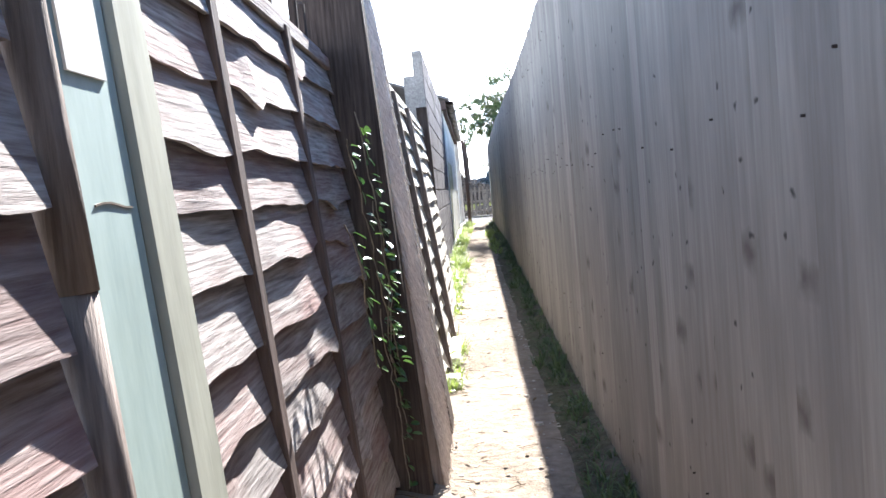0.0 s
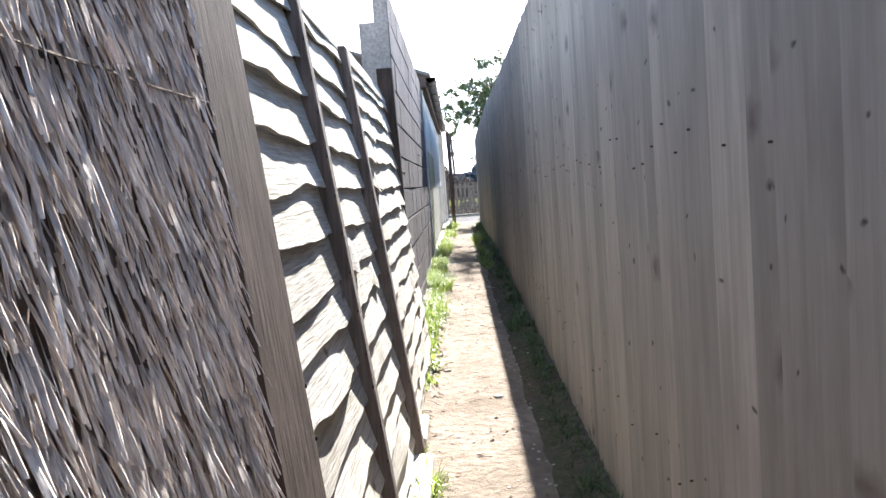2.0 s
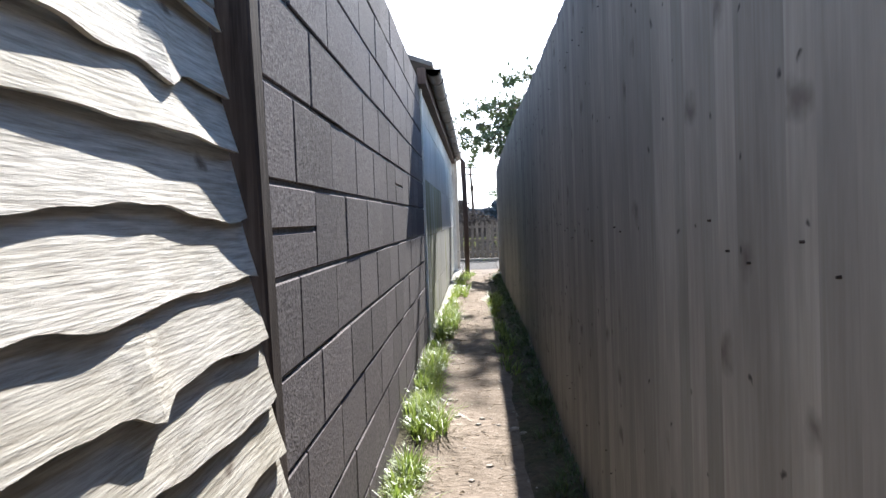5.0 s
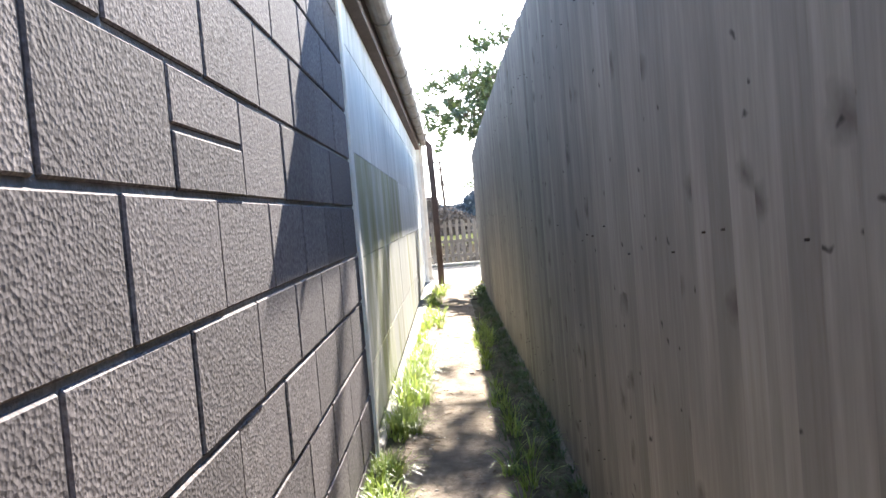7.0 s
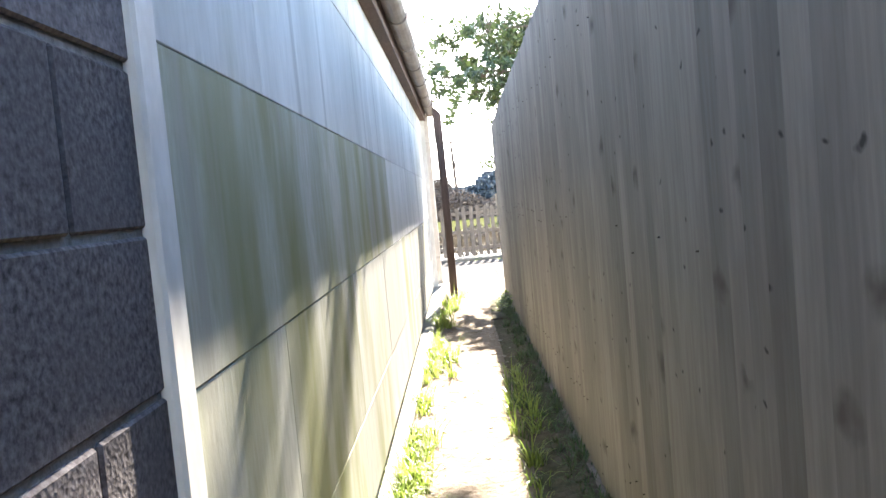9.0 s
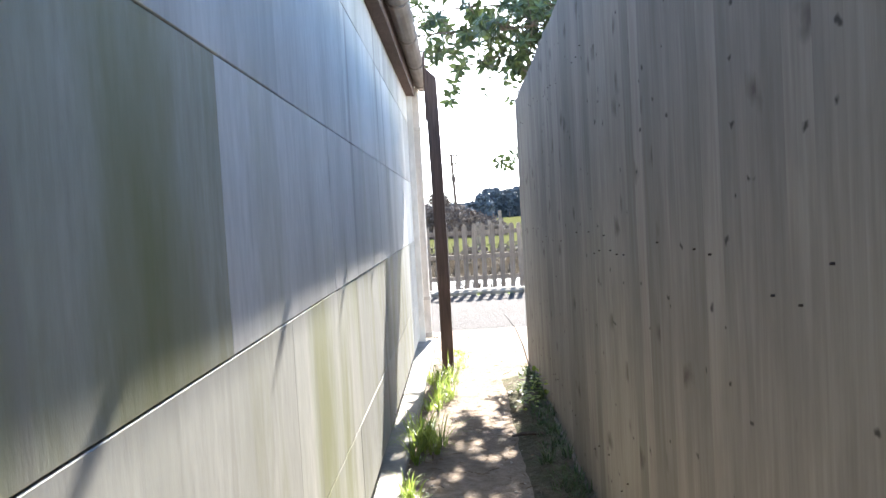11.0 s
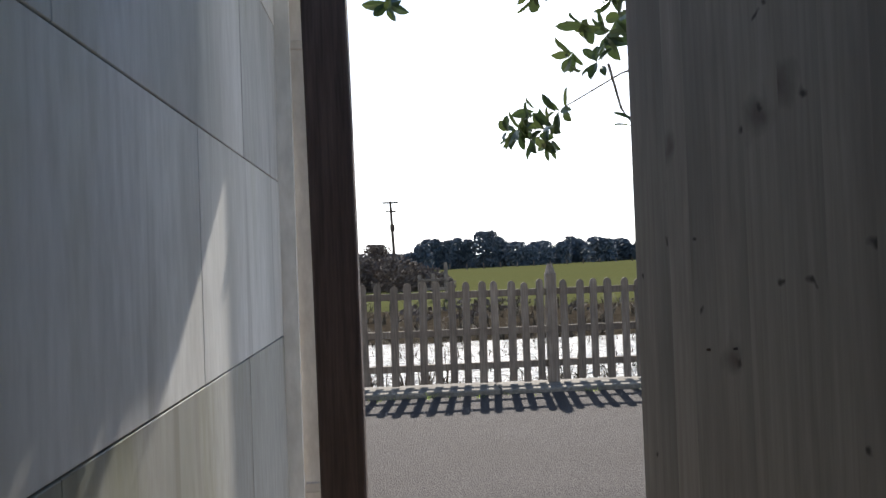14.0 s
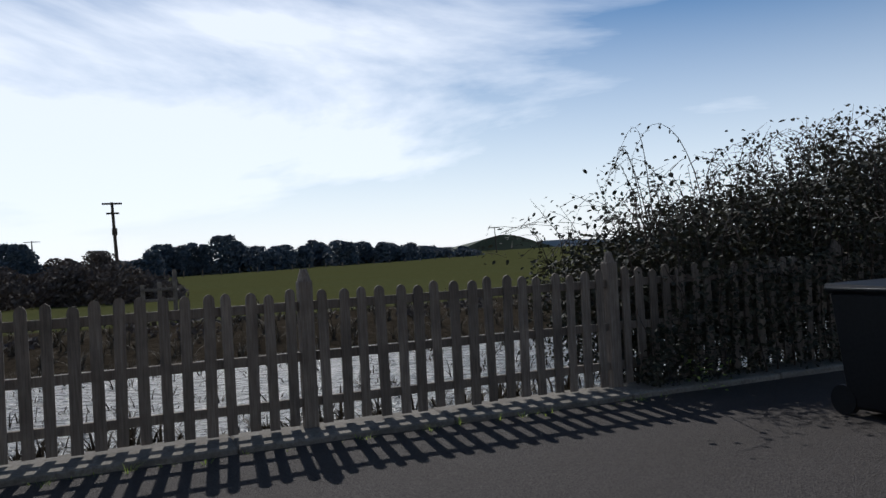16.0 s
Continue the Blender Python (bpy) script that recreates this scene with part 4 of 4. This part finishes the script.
def evergreen_tree():
    t = thing("evergreen_tree", "broad-leaved evergreen tree overhanging the alley's end", "tree", (2.35, 22.3, 0.0))
    sv, sf, lv, lf = [], [], [], []
    trunk = [(2.35, 22.3, -0.1), (2.32, 22.32, 0.8), (2.22, 22.3, 1.6), (2.05, 22.3, 2.4), (2.3, 22.3, 3.4), (2.9, 22.3, 4.8), (2.8, 22.4, 6.4), (2.0, 22.3, 7.6), (1.7, 22.1, 8.4)]
    tube(sv, sf, trunk, [0.12, 0.11, 0.10, 0.09, 0.08, 0.07, 0.06, 0.05, 0.03], 10)
    raw("trunk", sv, sf, M_trunk, t, smooth=True)
    sv, sf = [], []

    def rosette(c, out, n, size=1.0):
        for k in range(n):
            w = 2.4 * k + rnd(-0.3, 0.3)
            a = out.orthogonal().normalized()
            b = out.cross(a)
            d = (a * math.cos(w) + b * math.sin(w) + out * rnd(0.1, 0.9)).normalized()
            leaf(lv, lf, c + out * rnd(-0.03, 0.03), d, (out + Vector((rnd(-0.3, 0.3), rnd(-0.3, 0.3), 0.5))).normalized(), rnd(0.065, 0.115) * size, rnd(0.014, 0.024) * size)

    def limb(a, b, sag, tips, n, spread, r=0.018):
        a, b = Vector(a), Vector(b)
        pts = [a.lerp(b, k / 6) + Vector((0, 0, sag * math.sin(k / 6 * 3.14))) + Vector((rnd(-0.02, 0.02), rnd(-0.02, 0.02), rnd(-0.02, 0.02))) for k in range(7)]
        tube(sv, sf, pts, [r * (1 - 0.12 * k) for k in range(7)], 6)
        for k in range(int(tips * 1.7)):
            o = pts[random.choice((2, 3, 4, 5, 6))]
            d = Vector((rnd(-1, 0.6), rnd(-1, 1), rnd(-0.8, 0.9))).normalized()
            e = o + d * rnd(0.12, spread)
            tube(sv, sf, [o, o.lerp(e, 0.5) + Vector((0, 0, 0.02)), e], [0.006, 0.004, 0.0025], 4)
            rosette(e, d, n)
            if spread > 0.3:
                rosette(o.lerp(e, 0.6), d, n - 3)
    # upper crown
    for a, b, tips in (((2.0, 22.3, 2.5), (0.15, 22.0, 2.55), 22), ((1.9, 22.3, 2.9), (-0.15, 21.9, 3.0), 26), ((1.8, 22.3, 3.3), (0.1, 22.2, 3.45), 22),
                       ((2.0, 22.3, 2.6), (0.5, 21.4, 2.7), 22), ((1.8, 22.3, 3.2), (0.6, 21.6, 3.3), 20), ((1.8, 22.3, 3.0), (0.9, 22.9, 3.3), 18),
                       ((1.7, 22.3, 4.0), (0.8, 22.2, 3.9), 14), ((1.9, 22.3, 2.7), (-0.3, 21.7, 2.75), 18), ((2.0, 22.3, 2.5), (0.7, 21.8, 2.4), 20), ((1.9, 22.3, 3.0), (2.9, 22.6, 3.6), 18), ((1.9, 22.3, 2.6), (2.9, 21.8, 3.0), 14)):
        limb(a, b, 0.12, tips, 9, 0.42)
    # tall top of the crown, whose shade dapples the path
    for a, b, tips in (((2.0, 22.3, 7.0), (0.3, 21.5, 7.5), 34), ((1.8, 22.2, 7.6), (0.5, 21.3, 8.2), 34), ((1.7, 22.1, 8.0), (1.0, 20.9, 8.7), 30),
                       ((1.9, 22.2, 7.4), (0.9, 20.6, 7.3), 34), ((1.6, 22.1, 8.2), (0.2, 22.3, 8.4), 28), ((2.0, 22.3, 7.2), (0.9, 23.1, 7.6), 26),
                       ((1.7, 22.1, 8.0), (1.4, 22.5, 9.4), 24), ((2.1, 22.3, 6.9), (3.2, 22.9, 7.6), 20), ((1.9, 22.3, 7.3), (2.6, 21.3, 8.2), 20)):
        limb(a, b, 0.15, tips * 0.5, 10, 0.55, 0.03)
    # a spray hanging in front of the lane, and a bare twig beside it
    limb((2.0, 22.25, 2.6), (0.54, 21.60, 1.70), -0.10, 0, 8, 0.16, 0.008)
    for c in ((0.446, 21.600, 1.584), (0.404, 21.600, 1.610), (0.479, 21.600, 1.618), (0.437, 21.567, 1.660), (0.496, 21.609, 1.568), (0.378, 21.600, 1.601), (0.538, 21.600, 1.668)):
        rosette(Vector(c), Vector((-0.5, -0.3, rnd(-0.7, 0.2))).normalized(), 8, 0.72)
    for c in ((0.66, 21.95, 1.93), (0.74, 21.9, 1.90), (0.80, 21.95, 2.02), (0.88, 21.9, 1.97), (0.85, 21.95, 2.08), (0.70, 21.9, 2.04), (0.95, 21.9, 1.92)):
        rosette(Vector(c), Vector((-0.3, -0.2, rnd(-0.9, 0.3))).normalized(), 7)
    tube(sv, sf, [(2.0, 22.2, 2.5), (1.5, 21.6, 1.85), (1.089, 21.449, 1.546), (0.945, 21.449, 1.542), (0.837, 21.449, 1.554), (0.732, 21.449, 1.551)],
         [0.012, 0.009, 0.006, 0.005, 0.004, 0.002], 6)
    tube(sv, sf, [(0.801, 21.449, 1.553), (0.736, 21.449, 1.575), (0.693, 21.464, 1.647), (0.664, 21.485, 1.791)], [0.003, 0.003, 0.004, 0.005], 5)
    for c, n in (((0.837, 21.449, 1.557), 5), ((0.725, 21.449, 1.585), 4), ((1.002, 21.449, 1.553), 5), ((1.024, 21.449, 1.575), 5)):
        rosette(Vector(c), Vector((-0.2, -0.5, 0.5)).normalized(), n, 0.7)
    raw("branchwork", sv, sf, M_trunk, t, kind="stuff")
    raw("crown", lv, lf, M_laurel, t, "glossy dark green leaves")


evergreen_tree()

# ---- grass, weeds, litter ----


def grass_strip(name, label, places, material, wide=1.0):
    verts, faces = [], []
    for x, y, n, ln in places:
        for k in range(n):
            a = rnd(0, 6.28)
            r = rnd(0, 0.045)
            fx, fy = x + math.cos(a) * r, y + math.sin(a) * r
            lean = Vector((math.cos(a), math.sin(a), 0)) * rnd(0.2, 1.25)
            blade(verts, faces, Vector((fx, fy, land(fx, fy) - 0.005)), lean, ln * rnd(0.5, 1.25), rnd(0.0022, 0.0055) * wide)
    tagged(raw(name, verts, faces, material, None, label, "stuff"), category="grass")


left, right = [], []
for i in range(900):
    y = rnd(3.4, 20.3)
    dens = lerp(((3.3, 0.5), (4.6, 0.7), (5.5, 0.35), (7.3, 0.6), (8, 1), (14.2, 1), (15.4, 0.4), (17, 0.25), (20.4, 0.3)), y)
    tuft = noise.noise((y * 1.9, 4.0, 0)) + 0.5 * noise.noise((y * 5.3, 1.0, 0)) + 0.12
    if random.random() < dens and tuft > 0:
        inner = lerp(((3, -0.29), (7, -0.33), (12.3, -0.36), (12.5, -0.34), (21, -0.25)), y)
        left.append((inner + rnd(-0.02, 0.05 + 0.14 * min(1.0, tuft * 1.6)), y, random.randint(14, 30), (0.09 + 0.17 * min(1.0, tuft)) * rnd(0.6, 1.1) * (1.3 if y > 7 else 0.75)))
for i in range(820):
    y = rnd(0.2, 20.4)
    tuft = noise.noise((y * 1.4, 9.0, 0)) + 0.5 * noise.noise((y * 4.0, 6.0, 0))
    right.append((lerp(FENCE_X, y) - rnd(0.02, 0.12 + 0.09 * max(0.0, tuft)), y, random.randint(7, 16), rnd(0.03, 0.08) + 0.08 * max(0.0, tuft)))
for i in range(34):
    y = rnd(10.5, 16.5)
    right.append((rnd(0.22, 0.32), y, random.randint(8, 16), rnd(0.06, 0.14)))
for i in range(60):
    y = rnd(11.0, 16.5)
    left.append((rnd(0.20, 0.34), y, random.randint(8, 18), rnd(0.08, 0.18)))
for i in range(20):
    left.append((rnd(-0.14, 0.0), rnd(20.7, 21.6), random.randint(6, 14), rnd(0.03, 0.07)))
for i in range(40):
    left.append((rnd(-3, 4.2), rnd(26.05, 26.2), random.randint(5, 14), rnd(0.03, 0.09)))
grass_strip("grass", "fresh green grass tufts along the path's edges", left, M_grass)
grass_strip("grass", "shade-darkened green grass along the fence's foot", right, M_shade_grass)
reeds = [(rnd(-9, 9), rnd(27.0, 29.3), random.randint(5, 10), rnd(0.12, 0.4)) for i in range(500)] + \
        [(rnd(-16, 18), rnd(36.0, 42.5), random.randint(6, 12), rnd(0.2, 0.5)) for i in range(900)] + \
        [(rnd(-9, 11), rnd(29.3, 36.5), random.randint(2, 5), rnd(0.15, 0.42)) for i in range(1500)]
grass_strip("reeds", "dry brown reeds in and beside the ditch", reeds, M_straw, 3.0)


def weeds():
    lv, lf = [], []
    for cx, cy, n, s in ((0.40, 19.4, 60, 0.12), (0.42, 19.75, 40, 0.10), (-0.27, 4.15, 30, 0.08), (-0.22, 6.4, 30, 0.07), (-0.28, 7.2, 20, 0.06), (4.6, 26.15, 60, 0.2), (-0.6, 26.1, 40, 0.14)):
        for k in range(n):
            c = Vector((cx + rnd(-s, s), cy + rnd(-s, s) * 1.3, 0))
            c.z = max(land(c.x, c.y), 0.02 if cy > 26 else -1) + rnd(0.005, s * 1.1)
            d = Vector((rnd(-1, 1), rnd(-1, 1), rnd(-0.1, 0.5))).normalized()
            leaf(lv, lf, c, d, Vector((rnd(-0.3, 0.3), rnd(-0.3, 0.3), 1)), rnd(0.025, 0.05), rnd(0.009, 0.017))
    tagged(raw("weeds", lv, lf, M_grass, None, "small bright leafy weeds on the path edges", "stuff"), category="weeds")


weeds()


def litter():
    v, f = [], []
    for i in range(1500):
        x, y = rnd(-0.32, 0.36), rnd(0.5, 23)
        if abs(x) < 0.16 and random.random() < 0.6:
            continue
        r = rnd(0.003, 0.012) if random.random() < 0.94 else rnd(0.015, 0.03)
        z = land(x, y)
        b = len(v)
        a0 = rnd(0, 6)
        for h, k in ((-0.3, 1.0), (0.35, 0.75)):
            for s in range(5):
                w = a0 + s * 1.257
                v.append((x + math.cos(w) * r * k * rnd(0.8, 1.2), y + math.sin(w) * r * k * rnd(0.8, 1.2), z + r * h))
        f += [(b + s, b + (s + 1) % 5, b + 5 + (s + 1) % 5, b + 5 + s) for s in range(5)] + [tuple(b + 5 + s for s in range(5))]
    tagged(raw("pebbles", v, f, M_stone, None, "small stones scattered on the dirt path", "stuff"), category="stones")
    v, f = [], []
    for i in range(900):
        y = rnd(1, 22)
        x = rnd(-0.34, -0.12) if random.random() < 0.55 else rnd(-0.1, 0.38)
        if random.random() < 0.5:
            d = Vector((rnd(-1, 1), rnd(-1, 1), rnd(0, 0.2))).normalized()
            leaf(v, f, Vector((x, y, land(x, y) + 0.006)), d, Vector((rnd(-0.4, 0.4), rnd(-0.4, 0.4), 1)), rnd(0.015, 0.04), rnd(0.005, 0.012))
        else:
            a, ln = rnd(0, 6.28), rnd(0.02, 0.10)
            p, q = Vector((x, y, 0)), Vector((x + math.cos(a) * ln, y + math.sin(a) * ln, 0))
            p.z, q.z = land(p.x, p.y) + 0.003, land(q.x, q.y) + 0.005
            tube(v, f, [p, p.lerp(q, 0.5) + Vector((0, 0, 0.003)), q], [0.0018, 0.0016, 0.001], 4)
    tagged(raw("leaf_litter", v, f, M_litter, None, "dead leaves and twigs lying on the dirt", "stuff"), category="litter")


litter()


def timber_offcuts():
    for x0, x1, y0, y1, h in ((-0.285, -0.20, 4.0, 4.72, 0.05), (-0.30, -0.235, 4.9, 5.25, 0.04), (-0.27, -0.19, 3.5, 3.62, 0.05)):
        t = thing("timber_offcut", "pale sawn timber edging board lying by the path", "timber", (x0, y0, -0.1), "timber edging")
        bm = bmesh.new()
        z = land((x0 + x1) / 2, (y0 + y1) / 2)
        box(bm, (x0, y0, z - 0.03), (x1, y1, z + h), 0.005)
        part("plank", bm, M_lap_grey, t)
    s = thing("fallen_stick", "curved dark fallen stick by the fence foot", "stick", (0.36, 18.9, 0))
    v, f = [], []
    tube(v, f, [(0.22 + 0.05 * k, 18.75 + 0.02 * math.sin(k), land(0.3, 18.8) + 0.02 + 0.006 * math.sin(k * 0.9)) for k in range(5)], [0.006, 0.011, 0.013, 0.011, 0.007], 6)
    raw("stick", v, f, M_stem, s)
    s = thing("thin_twig", "thin bare twig leaning on the fence end", "twig", (0.43, 20.8, 0))
    v, f = [], []
    tube(v, f, [(0.47, 20.55, 0.02), (0.44, 20.7, 0.16), (0.40, 20.85, 0.27), (0.33, 20.95, 0.36)], [0.005, 0.004, 0.003, 0.002], 5)
    raw("twig", v, f, M_stem, s)


timber_offcuts()

# ---- distance ----


def clump_mass(name, label, category, spots, material, quad, per):
    """Far trees and scrub as many small leaf clumps."""
    v, f = [], []
    for x, y, z0, h, r in spots:
        for k in range(per):
            a, u = rnd(0, 6.28), random.random()
            zz = z0 + h * u
            taper = math.sqrt(max(0.02, 1 - (abs(u - 0.45) / 0.58) ** 2))
            rr = r * taper * math.sqrt(random.random()) * rnd(0.8, 1.1)
            c = Vector((x + math.cos(a) * rr, y + math.sin(a) * rr, zz))
            q = quad * rnd(0.5, 1.3)
            d = Vector((rnd(-1, 1), rnd(-1, 1), rnd(-1, 1))).normalized()
            e = d.orthogonal().normalized()
            b = len(v)
            v += [c - d * q, c + e * q * 0.7, c + d * q, c - e * q * 0.7]
            f.append((b, b + 1, b + 2, b + 3))
    tagged(raw(name, v, f, material, None, label, "stuff"), category=category)


belt = []
x = -34.0
while x < 58:
    h = lerp(((-34, 2.4), (-19, 2.6), (-10, 3.4), (1, 3.2), (3, 3.4), (6, 6.0), (15, 6.4), (18.7, 5.6), (20.5, 4.2), (25, 4.4), (30, 5.6), (36, 4.6), (46, 4.1), (52, 3.3), (58, 2.6)), x) * rnd(0.8, 1.04)
    belt.append((x, 150 + rnd(-5, 5), -0.4, h, rnd(1.4, 2.8)))
    x += rnd(1.0, 2.0)
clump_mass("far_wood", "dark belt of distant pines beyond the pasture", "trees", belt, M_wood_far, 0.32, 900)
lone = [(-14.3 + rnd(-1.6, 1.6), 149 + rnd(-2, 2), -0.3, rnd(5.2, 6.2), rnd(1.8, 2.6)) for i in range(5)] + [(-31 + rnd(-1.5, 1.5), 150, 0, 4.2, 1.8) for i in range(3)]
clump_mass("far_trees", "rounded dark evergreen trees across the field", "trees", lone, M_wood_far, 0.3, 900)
scrub = [(-8.8 + i * 0.33 + rnd(-0.3, 0.3), 60 + rnd(-3, 3) - 0.06 * i, -0.4, lerp(((0, 1.1), (6, 1.8), (24, 2.05), (30, 1.6), (34, 1.0)), i) * rnd(0.75, 1.1), rnd(0.8, 1.4)) for i in range(34)]
clump_mass("scrub_hedge", "low brown winter scrub beside the field", "hedge", scrub, M_scrub, 0.10, 900)
winter = [(rnd(-9, 0.5), 140 + rnd(-3, 3), -0.3, rnd(3.2, 4.6), rnd(1.2, 2.2)) for i in range(9)]
clump_mass("winter_trees", "bare brown winter trees beyond the scrub", "trees", winter, M_scrub, 0.2, 600)
bank_scrub = [(rnd(-14, 16), rnd(39, 43), -0.5, rnd(0.25, 0.6), rnd(0.3, 0.8)) for i in range(70)]
clump_mass("bank_scrub", "dark tussocks on the far ditch bank", "scrub", bank_scrub, M_scrub, 0.07, 160)


def utility_pole(x, y, h, arms):
    t = thing("utility_pole", "distant wooden utility pole with cross arms", "pole", (x, y, -0.3), "utility poles")
    v, f = [], []
    tube(v, f, [(x, y, -0.4), (x - 0.04 * h, y, h)], [0.14, 0.09], 8)
    raw("pole_shaft", v, f, M_stem, t)
    for z, w in arms:
        bm = bmesh.new()
        box(bm, (x - 0.04 * z - w, y - 0.08, z - 0.06), (x - 0.04 * z + w, y + 0.08, z + 0.06))
        part("cross_arm", bm, M_stem, t)
    bm = bmesh.new()
    box(bm, (x - 0.04 * h * 0.6 - 0.17, y - 0.2, h * 0.62), (x - 0.04 * h * 0.6 + 0.17, y + 0.2, h * 0.62 + 0.5), 0.05)
    part("transformer", bm, M_stem, t)


utility_pole(0.0, 78.5, 5.9, ((5.8, 0.62), (5.15, 0.4)))
utility_pole(-13.0, 165, 7.0, ((6.8, 1.2),))
utility_pole(70.0, 165, 6.4, ((6.2, 1.2),))
utility_pole(96.0, 180, 6.4, ((6.2, 1.2),))


def barns():
    for x0, x1, y, h, wall_m, label in ((6.5, 15.3, 168, 2.4, M_shed, "long grey barn with a pale roof"), (-6, 6.3, 172, 2.2, M_shed, "low grey barn with a pale roof"),
                                        (41.0, 43.2, 170, 1.5, M_shed, "small white-roofed hut in the field")):
        t = thing("barn", label, "barn", ((x0 + x1) / 2, y, -0.2), "far barns")
        bm = bmesh.new()
        box(bm, (x0, y, -0.3), (x1, y + 8, h - 0.3))
        part("wall", bm, wall_m, t)
        bm = bmesh.new()
        vs = [bm.verts.new(p) for p in ((x0 - 0.3, y - 0.4, h - 0.35), (x1 + 0.3, y - 0.4, h - 0.35), (x1 + 0.3, y + 4, h + 0.5), (x0 - 0.3, y + 4, h + 0.5),
                                        (x1 + 0.3, y + 8.4, h - 0.35), (x0 - 0.3, y + 8.4, h - 0.35))]
        for q in ((0, 1, 2, 3), (3, 2, 4, 5), (0, 3, 5), (1, 4, 2), (0, 5, 4, 1)):
            bm.faces.new([vs[i] for i in q])
        part("roof", bm, M_hut, t)


barns()


def field_fence():
    t = thing("field_fence", "far post and wire field fence across the pasture", "fence", (20, 130, -0.2))
    for i in range(46):
        bm = bmesh.new()
        x = -2 + i * 2.4
        box(bm, (x - 0.06, 129.9 + i * 0.1, -0.3), (x + 0.06, 130.02 + i * 0.1, 0.95))
        part("post", bm, M_picket, t)
    g = thing("field_gate", "old timber gate post with leaning rails at the field edge", "gate", (1.6, 45, -0.1))
    for x, h in ((1.62, 1.2), (1.2, 0.85), (0.75, 0.8)):
        bm = bmesh.new()
        box(bm, (x - 0.06, 44.95, -0.2), (x + 0.06, 45.07, h), 0.01)
        part("post", bm, M_picket, g)
    for z in (0.3, 0.6):
        bm = bmesh.new()
        box(bm, (0.7, 44.9, z), (1.62, 44.95, z + 0.08), 0.01)
        part("rail", bm, M_picket, g)


field_fence()


def ridge(name, label, material, y, pts):
    n = len(pts)
    v = [(x, y, -1) for x, z in pts] + [(x, y, z) for x, z in pts] + [(x, y + 120, -1) for x, z in pts]
    f = [(i, i + 1, n + i + 1, n + i) for i in range(n - 1)] + [(n + i, n + i + 1, 2 * n + i + 1, 2 * n + i) for i in range(n - 1)]
    tagged(raw(name, v, f, material, None, label, "structure"), category="backdrop")


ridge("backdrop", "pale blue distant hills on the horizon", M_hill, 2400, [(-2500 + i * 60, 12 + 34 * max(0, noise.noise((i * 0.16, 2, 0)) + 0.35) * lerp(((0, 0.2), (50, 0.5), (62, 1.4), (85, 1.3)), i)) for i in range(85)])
ridge("backdrop_mound", "low dark grassy mound beyond the pasture", M_mound, 330, [(118 + i * 4, 1.2 + 7.6 * math.exp(-((i - 9) / 4.8) ** 2)) for i in range(20)])

# ---- small pieces of the walls, built last ----
block_wall()
clad_building()
close_fence()
